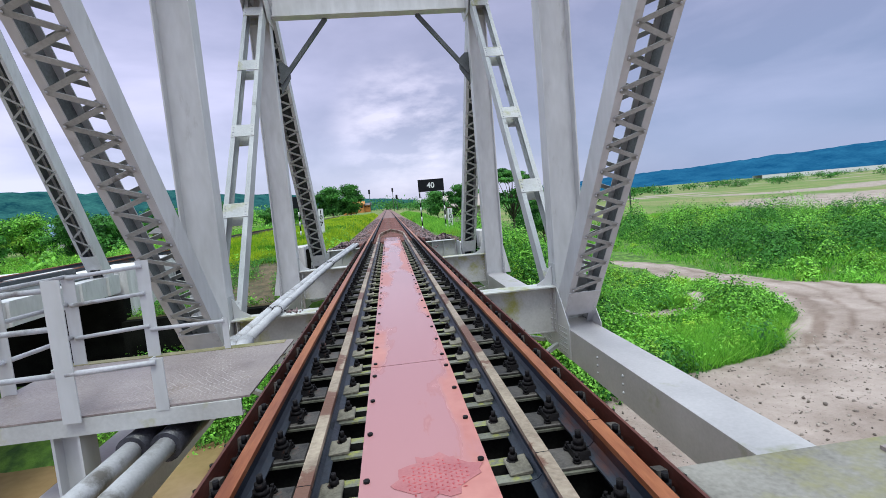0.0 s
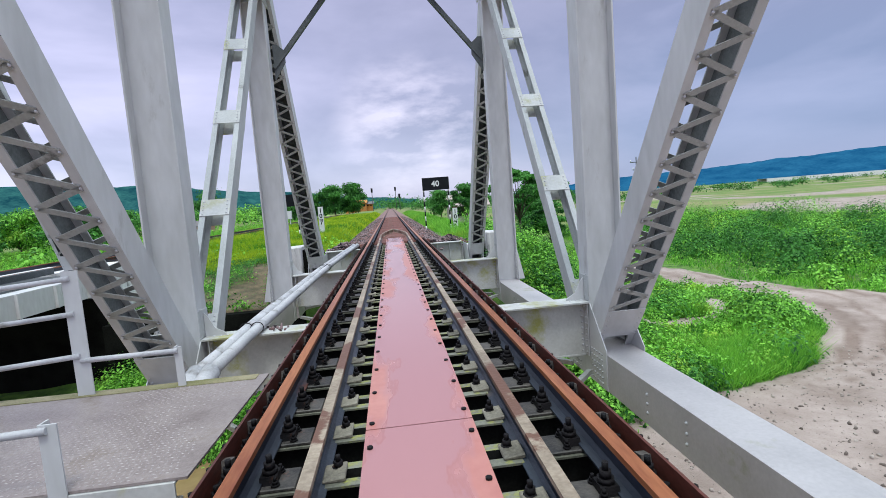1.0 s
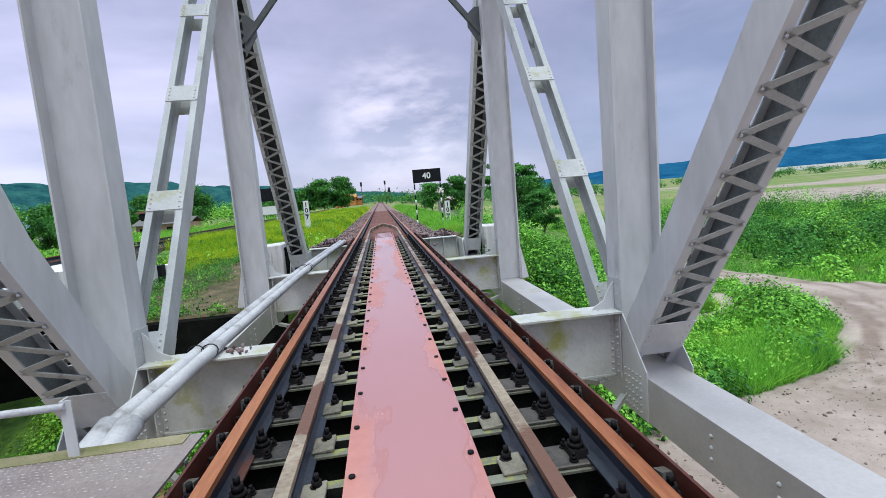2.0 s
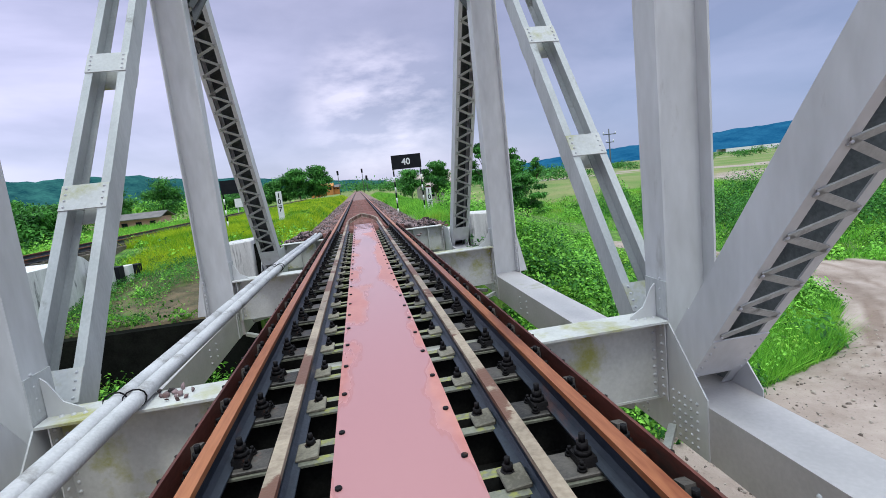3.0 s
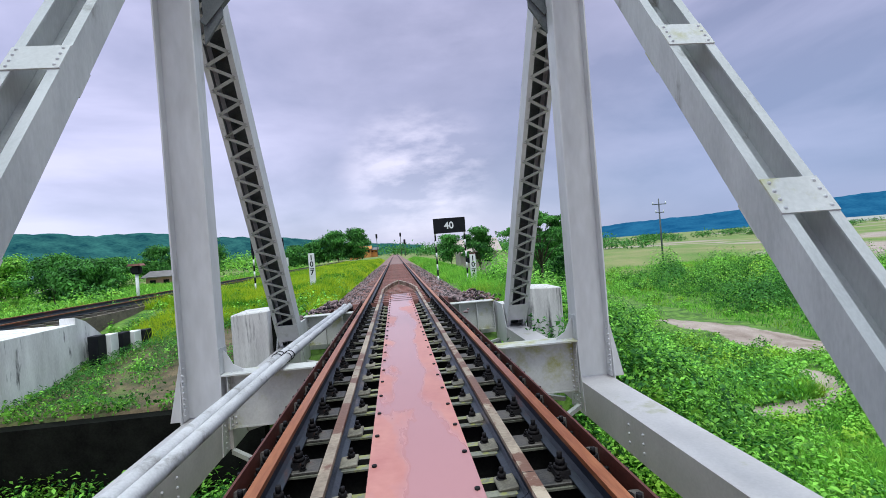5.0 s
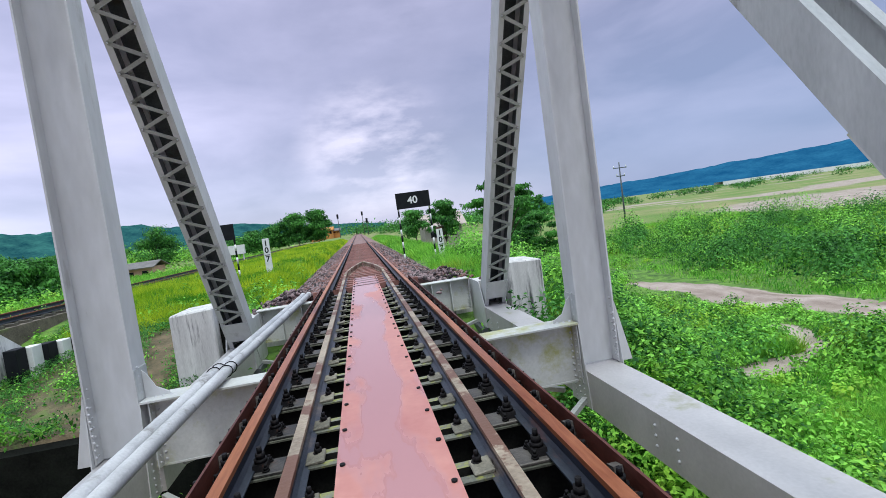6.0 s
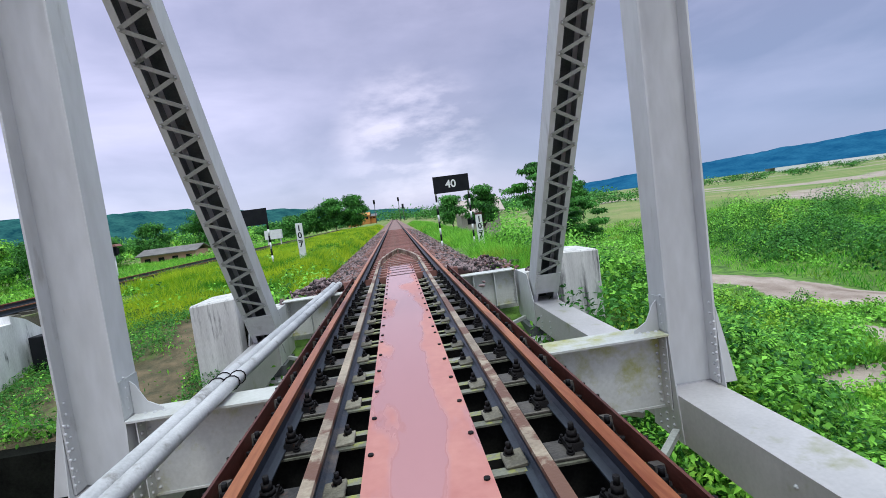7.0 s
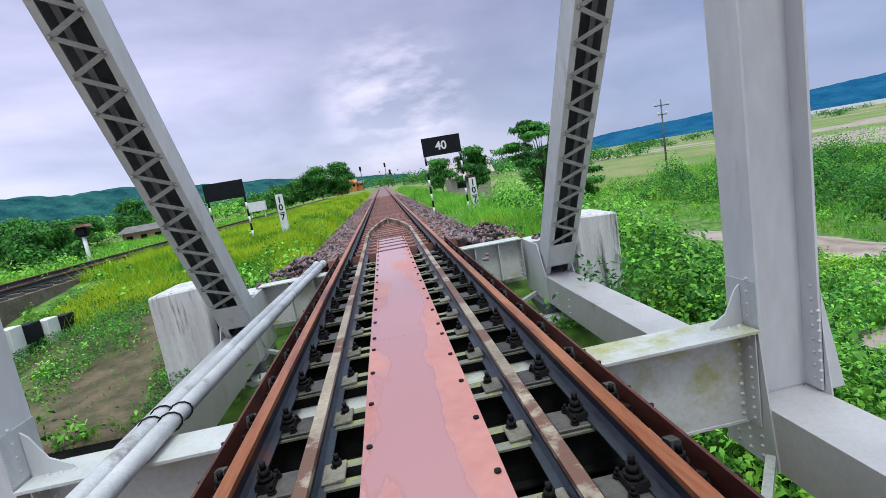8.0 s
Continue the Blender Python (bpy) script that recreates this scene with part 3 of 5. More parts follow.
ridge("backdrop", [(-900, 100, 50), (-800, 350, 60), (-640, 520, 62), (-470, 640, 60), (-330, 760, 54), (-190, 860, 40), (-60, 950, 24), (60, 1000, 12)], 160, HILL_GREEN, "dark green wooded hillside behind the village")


# ---- bridge ----
def laced(bridge, name, p, q, s, covered=False, label="", bars=True, step=0.25, mat=None, d=0.19):
    """An inclined box of two side plates joined by lacing; s is the side (+1 right, -1 left), p the foot."""
    mat = mat or PAINT
    p, q = Vector(p), Vector(q)
    ax = (q - p).normalized()
    x = Vector((1, 0, 0))
    up = x.cross(ax)                     # towards the upper face or the lower, by the lean
    if up.z < 0:
        up = -up
    half = (OUT - IN) / 2
    body = None
    for e in (-1, 1):
        bm = bmesh.new()
        prof = [(e * half, -d), (e * (half - 0.085), -d), (e * (half - 0.085), -d + 0.014), (e * (half - 0.014), -d + 0.014), (e * (half - 0.014), d - 0.014), (e * (half - 0.085), d - 0.014), (e * (half - 0.085), d), (e * half, d)]
        sweep(bm, prof, p, q, x)
        bmesh.ops.recalc_face_normals(bm, faces=bm.faces)
        # inward faces get a darker colour that carries the shade inside the box
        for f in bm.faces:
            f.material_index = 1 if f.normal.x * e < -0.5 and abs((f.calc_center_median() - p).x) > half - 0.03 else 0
        made = part(name if body is None else "channel", bm, [mat, INSIDE_SHADE], body or bridge, label if body is None else "")
        body = body or made
    length = (q - p).length
    faces = [-1] if covered else [-1, 1]
    rv = bmesh.new()
    for w in faces:
        k0, n = 1.15, int((length - 2.2) / step)
        for i in range(n):
            t0, t1 = k0 + i * step, k0 + (i + 1) * step
            e = 1 if i % 2 else -1
            a = p + ax * t0 + x * e * (half - 0.045) + up * w * (d + 0.006)
            b = p + ax * t1 - x * e * (half - 0.045) + up * w * (d + 0.006)
            lb = bmesh.new()
            bar(lb, a, b, ax, -0.027, 0.027, -0.006, 0.006)
            if bars:
                part("lacing_bar", lb, LACING, body)
            dome(rv, a + up * w * 0.006, up * w, 0.014, 6)
        # end tie plates
        for t0, t1 in ((0.62, 1.10), (length - 1.0, length - 0.5)):
            tp = bmesh.new()
            bar(tp, p + ax * t0 + up * w * (d + 0.006), p + ax * t1 + up * w * (d + 0.006), x, -half, half, -0.006, 0.006)
            for k in range(5):
                for e in (-1, 1):
                    dome(rv, p + ax * (t0 + 0.05 + k * 0.09) + x * e * (half - 0.04) + up * w * (d + 0.012), up * w, 0.013, 6)
            part("tie_plate", tp, mat, body)
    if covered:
        # the cover's dark colour paints in the shade behind the lacing
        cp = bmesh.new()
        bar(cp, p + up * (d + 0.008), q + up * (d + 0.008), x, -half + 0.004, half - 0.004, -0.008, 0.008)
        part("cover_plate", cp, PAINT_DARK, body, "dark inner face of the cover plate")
    tagged(part("rivets", rv, RIVET, body), kind="stuff")
    return body


def battened(bridge, p, q, s, mats):
    """Two channels joined by pairs of batten plates."""
    p, q = Vector(p), Vector(q)
    ax, x = (q - p).normalized(), Vector((1, 0, 0))
    up = x.cross(ax)
    if up.z < 0:
        up = -up
    half, d = (OUT - IN) / 2 - 0.03, 0.13
    body = None
    for e in (-1, 1):
        bm = bmesh.new()
        sweep(bm, [(e * half, -d), (e * (half - 0.085), -d), (e * (half - 0.085), -d + 0.014), (e * (half - 0.014), -d + 0.014), (e * (half - 0.014), d - 0.014), (e * (half - 0.085), d - 0.014), (e * (half - 0.085), d), (e * half, d)], p, q, x)
        made = part("diagonal" if body is None else "channel", bm, PAINT_STREAKED, body or bridge, "battened diagonal of two channels" if body is None else "")
        body = body or made
    for t in BATTENS:
        for w in (-1, 1):
            bt, rv = bmesh.new(), bmesh.new()
            bar(bt, p + ax * (t - 0.15) + up * w * (d + 0.006), p + ax * (t + 0.15) + up * w * (d + 0.006), x, -half, half, -0.006, 0.006)
            for e in (-1, 1):
                for k in range(4):
                    dome(rv, p + ax * (t - 0.11 + k * 0.073) + x * e * (half - 0.045) + up * w * (d + 0.012), up * w, 0.015)
            b = part("batten", bt, mats, body)
            tagged(part("rivets", rv, RIVET, body), kind="stuff")
    return body


BATTENS = (0.98, 2.90, 4.80, 6.70, 8.55)
bridge = thing("railway_bridge", "silver-grey painted riveted steel through-truss railway bridge", "bridge", at=(0, 9, BOTTOM))
nodes = (N0, N1, N2, N3)
for s in (-1, 1):
    IN, OUT = FACES[s]
    xm = s * (IN + OUT) / 2
    inner, outer = s * IN, s * OUT
    # bottom chord: one box a panel
    for a, b in ((-5.0, N0), (N0, N1), (N1, N2), (N2, N3 + 0.4)):
        bm = bmesh.new()
        x0, x1 = sorted((inner, outer))
        if a == N2:
            x0, x1 = x0 + 0.06, x1 + 0.06      # the end panel runs slightly askew
        zt, zb = -0.86, -1.32
        box(bm, x0, x1, a + 0.002, b - 0.002, zb, zt)
        chord = part("bottom_chord", bm, CHORD, bridge)
        rv = bmesh.new()
        for yy in (a + 1.55, a + 3.6, b - 1.55):
            for k in range(3):
                for xx, nn in ((inner, (-s, 0, 0)), (outer, (s, 0, 0))):
                    dome(rv, (xx, yy, zb + 0.13 + k * 0.1), nn, 0.02)
        tagged(part("rivets", rv, RIVET, chord), kind="stuff")
    # top chord
    bm = bmesh.new()
    x0, x1 = sorted((inner, outer))
    box(bm, x0, x1, N0 - 0.4, N2 + 0.35, TOP - 0.2, TOP + 0.2)
    part("top_chord", bm, PAINT, bridge)
    # posts: an I with its web across the line
    for n, yy in enumerate((N0, N1, N2)):
        bm = bmesh.new()
        zb, zt = -0.84, TOP - 0.22
        x0, x1 = sorted((inner, outer))
        prism(bm, [(a, yy + b) for a, b in i_beam(x0, x1, 0.15, 0.02, 0.016)], "z", zb, zt)
        post = part("post", bm, PAINT, bridge)
        # foot brackets and their rivets
        bm, rv = bmesh.new(), bmesh.new()
        for d in (-1, 1):
            prism(bm, [(outer, zb), (outer + s * 0.16, zb), (outer, zb + 0.75)], "y", yy + d * 0.148 - 0.008, yy + d * 0.148 + 0.008)
        for k in range(8):
            dome(rv, (outer - s * 0.03, yy - 0.158, zb + 0.08 + k * 0.075), (0, -1, 0))
            if k < 4:
                dome(rv, (inner - s * 0.001, yy - 0.06, -0.2 + k * 0.09), (-s, 0, 0))
            for e in (-0.1, 0.1):
                dome(rv, (outer - s * 0.022, yy + e, zb + 0.08 + k * 0.1), (-s, 0, 0))
        part("foot_bracket", bm, PAINT, post)
        dp = bmesh.new()
        x0, x1 = sorted((inner - s * 0.009, inner - s * 0.001))
        box(dp, x0, x1, yy - 0.15, yy + 0.15, -0.26, 0.06)
        part("doubler_plate", dp, PAINT_STREAKED, post)
        tagged(part("rivets", rv, RIVET, post), kind="stuff")
    # gussets at the panel points, inner and outer
    for yy in (N0, N1, N2):
        big = yy != N2
        for xa, nn in ((inner - s * 0.012, -s), (outer, s)):
            bm, rv = bmesh.new(), bmesh.new()
            x0, x1 = sorted((xa, xa + s * 0.012))
            w, hh = (0.62, 0.18) if big else (0.20, -0.1)
            outline = [(yy - w, -1.32), (yy + w, -1.32), (yy + w, -0.84), (yy + 0.17, -0.30), (yy - 0.17, -0.30), (yy - w, -0.80)] if big else [(yy - 0.26, -1.32), (yy + 0.26, -1.32), (yy + 0.15, -0.30), (yy - 0.15, -0.30)]
            prism(bm, outline, "x", x0, x1)
            g = part("gusset", bm, PAINT, bridge)
            for i in range(5 if big else 3):
                for k in range(6):
                    dome(rv, (x0 if nn < 0 else x1, yy - (0.5 if big else 0.12) + i * (0.075 if big else 0.12), -1.26 + k * 0.075), (nn, 0, 0))
                    if big:
                        dome(rv, (x0 if nn < 0 else x1, yy + 0.5 - i * 0.075, -1.26 + k * 0.075), (nn, 0, 0))
            tagged(part("rivets", rv, RIVET, g), kind="stuff")
        # gusset at the top
        bm = bmesh.new()
        for xa in (inner - s * 0.014, outer):
            x0, x1 = sorted((xa, xa + s * 0.014))
            prism(bm, [(yy - 0.7, TOP + 0.2), (yy + 0.7, TOP + 0.2), (yy + 0.7, TOP - 0.5), (yy + 0.35, TOP - 0.95), (yy - 0.35, TOP - 0.95), (yy - 0.7, TOP - 0.5)], "x", x0, x1)
        part("gusset", bm, PAINT, bridge)
    # end shoe
    bm = bmesh.new()
    for xa in (inner + 0.06 - s * 0.017, outer + 0.06 + s * 0.003):
        x0, x1 = sorted((xa, xa + s * 0.014))
        prism(bm, [(N3 - 0.55, -1.32), (18.57, -1.32), (18.57, -0.32), (N3 - 0.25, -0.32), (N3 - 0.55, -0.85)], "x", x0, x1)
    part("end_shoe", bm, PAINT, bridge)
    laced(bridge, "diagonal", (xm, N1 + 0.085, BOTTOM), (xm, 1.60, TOP), s, label="laced diagonal with zigzag bars", step=0.165, d=0.16)
    laced(bridge, "end_post", (xm + 0.09, N3, BOTTOM), (xm + 0.09, N2 - 0.1, TOP), s, True, "laced inclined end post with a cover plate", step=0.2)
    battened(bridge, (xm, N1 + 0.09, BOTTOM - 0.02), (xm, N2 + 0.12, TOP), s, PAINT_OLD)

IN, OUT = 2.42, 2.90
# portal: top strut, lower flange and knee braces
bm = bmesh.new()
sweep(bm, [(v, u) for u, v in i_beam(6.02, 6.95, 0.16, 0.03, 0.024)], (-IN, N2, 0), (IN, N2, 0), (0, 1, 0))
part("portal_strut", bm, PAINT, bridge)
for s in (-1, 1):
    bm = bmesh.new()
    bar(bm, (s * IN, N2 + 0.12, 4.49), (s * 1.15, N2 + 0.12, 6.02), (0, 1, 0), -0.05, 0.05, -0.05, 0.05)
    prism(bm, [(s * IN, 4.2), (s * (IN - 0.26), 4.6), (s * (IN - 0.26), 4.86), (s * (IN - 0.1), 5.0), (s * IN, 5.0)], "y", N2 + 0.10, N2 + 0.14)
    part("knee_brace", bm, PAINT_DARK, bridge)

# cross girders: an I with its top below the rails
for yy in (N0, N1, N2, 18.47):
    end = yy > N3
    bm = bmesh.new()
    zt, zb, w = -0.28, -1.02, 0.17
    sweep(bm, [(-0.02, zb - 0.02), (0.02, zb - 0.02), (0.02, zb), (0.008, zb), (0.008, zt - 0.02), (w, zt - 0.02), (w, zt), (-w, zt), (-w, zt - 0.02), (-0.008, zt - 0.02), (-0.008, zb), (-0.02, zb)], (-FACES[-1][0] + 0.012, yy, 0), (IN - 0.012, yy, 0), (0, 1, 0))
    cg = part("cross_girder", bm, PAINT_OLD, bridge)
    rv = bmesh.new()
    for s in (-1, 1):
        bm = bmesh.new()
        x0, x1 = sorted((s * (IN - 0.02), s * (IN - 0.03)))
        box(bm, x0, x1, yy - 0.14, yy + 0.14, zb, zt - 0.02)
        xi = s * (FACES[s][0] - 0.012)
        if not end:
            prism(bm, [(xi, zt), (xi - s * 0.25, zt), (xi - s * 0.24, zt + 0.03), (xi - s * 0.12, zt + 0.10), (xi - s * 0.04, zt + 0.26), (xi, zt + 0.30)], "y", yy + 0.0, yy + 0.014)
        part("end_angle", bm, PAINT, cg)
        for k in range(9):
            dome(rv, (s * (IN - 0.06), yy - 0.009, zb + 0.05 + k * 0.078), (0, -1, 0), 0.017)
            dome(rv, (s * (IN - 0.032), yy - 0.09, zb + 0.05 + k * 0.078), (-s, 0, 0), 0.017)
        for k in range(3):
            dome(rv, (s * (IN - 0.06 - 0.08 * k), yy - 0.03, zt), (0, 0, 1), 0.018)
    for xa in (1.25, 1.5, 1.95) if end else ():
        for s in (-1, 1):
            bm = bmesh.new()
            box(bm, s * xa - 0.008, s * xa + 0.008, yy - 0.15, yy - 0.009, zb, zt - 0.021)
            part("stiffener", bm, PAINT, cg)
    tagged(part("rivets", rv, RIVET, cg), kind="stuff")

# stringers under the rails, their under-deck shade put into a dark colour
for s in (-1, 1):
    bm = bmesh.new()
    prism(bm, [(s * 0.9 + b, a) for a, b in i_beam(-1.0, -0.49, 0.14, 0.02, 0.02)], "y", -5.0, N3 + 1.2)
    part("stringer", bm, PAINT_DARK, bridge)
# no such plate is known; a black sheet stands in for shade in the gaps
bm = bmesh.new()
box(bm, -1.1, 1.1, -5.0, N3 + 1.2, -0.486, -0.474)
part("gap_shade_sheet", bm, GAP_SHADE, bridge, "black sheet added for the shade below the sleepers")
# lateral bracing under the floor
for a, b in ((N0, N1), (N1, N2), (N2, N3)):
    for s in (-1, 1):
        bm = bmesh.new()
        bar(bm, (s * (IN - 0.1), a + 0.3, -1.2), (-s * (IN - 0.1), b - 0.3, -1.2), (0, 0, 1), -0.03 - 0.04 * s, 0.03 - 0.04 * s, -0.03, 0.03)
        part("lateral_brace", bm, LACING, bridge)

# ---- track ----
R = 0.8715


def rail_profile(x, top, scale=1.0):
    k = scale
    half = [(0.0335, 0.0), (0.0335, -0.030), (0.010, -0.044), (0.008, -0.115), (0.030, -0.135), (0.068, -0.146), (0.068, -0.156)]
    pts = [(x + a * k, top + b * k) for a, b in half] + [(x - a * k, top + b * k) for a, b in reversed(half)]
    return pts


def rail(name, label, x, y0, y1, top=0.0, web=None, head=None, cuts=()):
    t = thing(name, label, "rail", at=(x, y0, top), group="running rails" if name == "running_rail" else "guard rails")
    ends = [y0, *cuts, y1]
    for a, b in zip(ends, ends[1:]):
        bm = bmesh.new()
        prism(bm, rail_profile(x, top, 1.0 if name == "running_rail" else 0.95), "y", a + 0.003, b - 0.003)
        bm.faces.ensure_lookup_table()
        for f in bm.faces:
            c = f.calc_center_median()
            # faces below the head take the web colour with its painted shade
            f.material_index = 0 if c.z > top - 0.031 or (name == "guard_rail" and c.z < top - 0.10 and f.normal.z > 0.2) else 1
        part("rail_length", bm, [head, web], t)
    return t


for s in (-1, 1):
    rail("running_rail", "rust-brown steel running rail with an orange worn head", s * R, -7.0, 420.0, 0.0, RAIL_WEB, RAIL_TOP, (2.05, 15.1, 28.1) if s > 0 else (1.6, 14.6, 27.6))

GUARD_X = 0.55
for s in (-1, 1):
    rail("guard_rail", "worn brown-grey check rail beside the walkway", s * GUARD_X, -7.0, 21.75, -0.045, GUARD_WEB, GUARD_TOP, (1.9, 8.3, 14.45))
    # the converging nose of the guard rail
    t = thing("guard_rail_nose", "bent rusty end of a check rail meeting its twin", "rail", at=(s * GUARD_X, 21.75, -0.1), group="guard rails")
    bm = bmesh.new()
    pts = [(s * GUARD_X, 21.75), (s * 0.515, 22.6), (s * 0.43, 23.6), (s * 0.315, 24.6), (s * 0.185, 25.5), (s * 0.03, 26.4)]
    for a, b in zip(pts, pts[1:]):
        bar(bm, (*a, -0.045), (*b, -0.045), (0, 0, 1), -0.02, 0.02, -0.033, 0.033)
        bar(bm, (*a, -0.12), (*b, -0.12), (0, 0, 1), -0.06, 0.06, -0.01, 0.01)
        bar(bm, (*a, -0.18), (*b, -0.18), (0, 0, 1), -0.008, 0.008, -0.06, 0.06)
    part("rail_length", bm, GUARD_TOP, t)
    # outer steel guard angle on the sleeper ends
    t = thing("edge_angle", "dark red oxide steel angle along the sleeper ends", "steel angle", at=(s * 1.04, 0, -0.1), group="edge angles")
    for y0, y1 in ((-7.0, 0.6), (0.6, 7.1), (7.1, 13.0), (13.0, 18.92)):
        bm = bmesh.new()
        x0, x1 = sorted((s * 1.035, s * 1.05))
        box(bm, x0, x1, y0 + 0.003, y1 - 0.003, -0.165, -0.045)
        x0, x1 = sorted((s * 1.05, s * 1.13))
        box(bm, x0, x1, y0 + 0.003, y1 - 0.003, -0.178, -0.165)
        part("angle", bm, RED_IRON, t)


def bolt(bm, x, y, z, r=0.018, hgt=0.05):
    tube(bm, [(x, y, z), (x, y, z + hgt * 0.3)], r * 1.9, 8)
    tube(bm, [(x, y, z + hgt * 0.3), (x, y, z + hgt * 0.75)], r * 1.35, 6)
    tube(bm, [(x, y, z + hgt * 0.75), (x, y, z + hgt * 1.25)], r * 0.75, 6)


def bridge_sleeper():
    t = thing("bridge_sleeper", "grey-green steel channel sleeper with greasy rail fastenings", "sleeper", "bridge sleepers")
    for d in (-1, 1):
        bm = bmesh.new()
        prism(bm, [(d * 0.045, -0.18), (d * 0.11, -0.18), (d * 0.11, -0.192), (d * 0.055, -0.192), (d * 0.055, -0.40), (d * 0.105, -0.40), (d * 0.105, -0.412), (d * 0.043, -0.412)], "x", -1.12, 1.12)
        # below the top flange the shade of the gaps is painted near-black
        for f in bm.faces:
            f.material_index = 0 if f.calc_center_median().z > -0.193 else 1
        part("channel", bm, [SLEEPER, SLEEPER_SHADE], t)
    for s in (-1, 1):
        # rail plate: a long rusty pad that reaches towards the guard rail
        bm = bmesh.new()
        x0, x1 = sorted((s * (R - 0.235), s * (R + 0.15)))
        box(bm, x0, x1, -0.095, 0.095, -0.18, -0.16)
        bmesh.ops.bevel(bm, geom=list(bm.edges), offset=0.005, segments=1, affect="EDGES")
        part("chair_plate", bm, CHAIR, t, "rusty grey rail plate")
        for e in (-1, 1):
            bm = bmesh.new()
            xc = s * R - s * e * 0.098
            prism(bm, [(-0.058, -0.16), (0.058, -0.16), (0.046, -0.122), (-0.046, -0.122)], "x", xc - 0.042, xc + 0.042)
            bolt(bm, xc, 0.0, -0.122, 0.021, 0.074)
            for y in (-0.062, 0.064):
                bolt(bm, xc - s * e * 0.035, y, -0.16, 0.012, 0.034)
            part("rail_clip", bm, GREASE, t, "greasy black rail clip and bolt")
        for bx, y, bz in ((GUARD_X - 0.105, 0.05, -0.178), (1.085, 0.05, -0.165), (1.09, -0.16, -0.165), (1.0, -0.1, -0.178)):
            bm = bmesh.new()
            bolt(bm, s * bx, y, bz, 0.018, 0.062)
            part("bolt", bm, GREASE, t)
        # lug that holds the edge angle, between rail and angle
        bm = bmesh.new()
        x0, x1 = sorted((s * 0.985, s * 1.033))
        prism(bm, [(0.06, -0.178), (0.16, -0.178), (0.15, -0.09), (0.085, -0.075)], "x", x0, x1)
        part("angle_lug", bm, CHAIR, t, "rusty lug")
        bm = bmesh.new()
        x0, x1 = sorted((s * (GUARD_X - 0.15), s * (GUARD_X - 0.035)))
        prism(bm, [(x0, -0.18), (x1, -0.18), (x1, -0.155), (x0, -0.166)], "y", -0.075, 0.085)
        bmesh.ops.bevel(bm, geom=list(bm.edges), offset=0.005, segments=1, affect="EDGES")
        part("guard_rail_seat", bm, SEAT, t, "worn beige guard rail seat plate")
    return t


PITCH = 0.57
first = bridge_sleeper()
ys = [3.36 - 0.445 * k for k in range(21, -1, -1)] + [3.82, 4.28, 4.73, 5.20, 5.75, 6.29, 6.84, 7.40] + [7.93, 8.46, 8.99, 9.52, 10.05] + [10.57 + PITCH * k for k in range(14)]
first.matrix_basis = Matrix.Translation((0, ys[0], 0))
for y in ys[1:]:
    copy_thing(first, Matrix.Translation((0, y, 0)))

# walkway of steel plates between the guard rails
WALK = surface("walkway_plate_paint", (0.45, 0.16, 0.145), (0.57, 0.25, 0.215), 0.4, 0.0, 1.6, 14, 0.03, (0.29, 0.08, 0.07), 4.0, 0.66, rough_var=0.12, spot_w=0.05)


def wet_film(m):
    """A lilac film of water and old paint, longest along the middle of the plates, that ends in dark rims."""
    n, l = m.node_tree.nodes, m.node_tree.links
    bsdf = n["Principled BSDF"]
    paint, rough = bsdf.inputs["Base Color"].links[0].from_socket, bsdf.inputs["Roughness"].links[0].from_socket
    tc, sep, mp, big = n.new("ShaderNodeTexCoord"), n.new("ShaderNodeSeparateXYZ"), n.new("ShaderNodeMapping"), n.new("ShaderNodeTexNoise")
    mp.inputs["Scale"].default_value, mp.inputs["Location"].default_value = (1.6, 0.42, 1.0), (0.4, 3.1, 0.0)
    big.inputs["Scale"].default_value, big.inputs["Detail"].default_value, big.inputs["Roughness"].default_value = 1.7, 5.0, 0.5
    l.new(tc.outputs["Object"], sep.inputs["Vector"])
    l.new(tc.outputs["Object"], mp.inputs["Vector"])
    l.new(mp.outputs["Vector"], big.inputs["Vector"])
    away, fall, level = n.new("ShaderNodeMath"), n.new("ShaderNodeMath"), n.new("ShaderNodeMath")
    away.operation, fall.operation, level.operation = "ABSOLUTE", "MULTIPLY", "SUBTRACT"
    fall.inputs[1].default_value = 0.5
    l.new(sep.outputs["X"], away.inputs[0])
    l.new(away.outputs[0], fall.inputs[0])
    l.new(big.outputs["Fac"], level.inputs[0])
    l.new(fall.outputs[0], level.inputs[1])
    film, rim = n.new("ShaderNodeValToRGB"), n.new("ShaderNodeValToRGB")
    film.color_ramp.elements[0].position, film.color_ramp.elements[1].position = 0.31, 0.40
    rim.color_ramp.elements[0].position, rim.color_ramp.elements[1].position = 0.372, 0.384
    rim.color_ramp.elements.new(0.396)
    for e, c in zip(rim.color_ramp.elements, ((0, 0, 0, 1), (0.35, 0.35, 0.35, 1), (0, 0, 0, 1))):
        e.color = c
    for ramp in (film, rim):
        l.new(level.outputs[0], ramp.inputs["Fac"])
    lilac, edged, gloss = n.new("ShaderNodeMix"), n.new("ShaderNodeMix"), n.new("ShaderNodeMix")
    lilac.data_type = edged.data_type = "RGBA"
    l.new(film.outputs["Color"], lilac.inputs["Factor"])
    l.new(paint, lilac.inputs["A"])
    lilac.inputs["B"].default_value = (0.45, 0.215, 0.225, 1)
    l.new(rim.outputs["Color"], edged.inputs["Factor"])
    l.new(lilac.outputs["Result"], edged.inputs["A"])
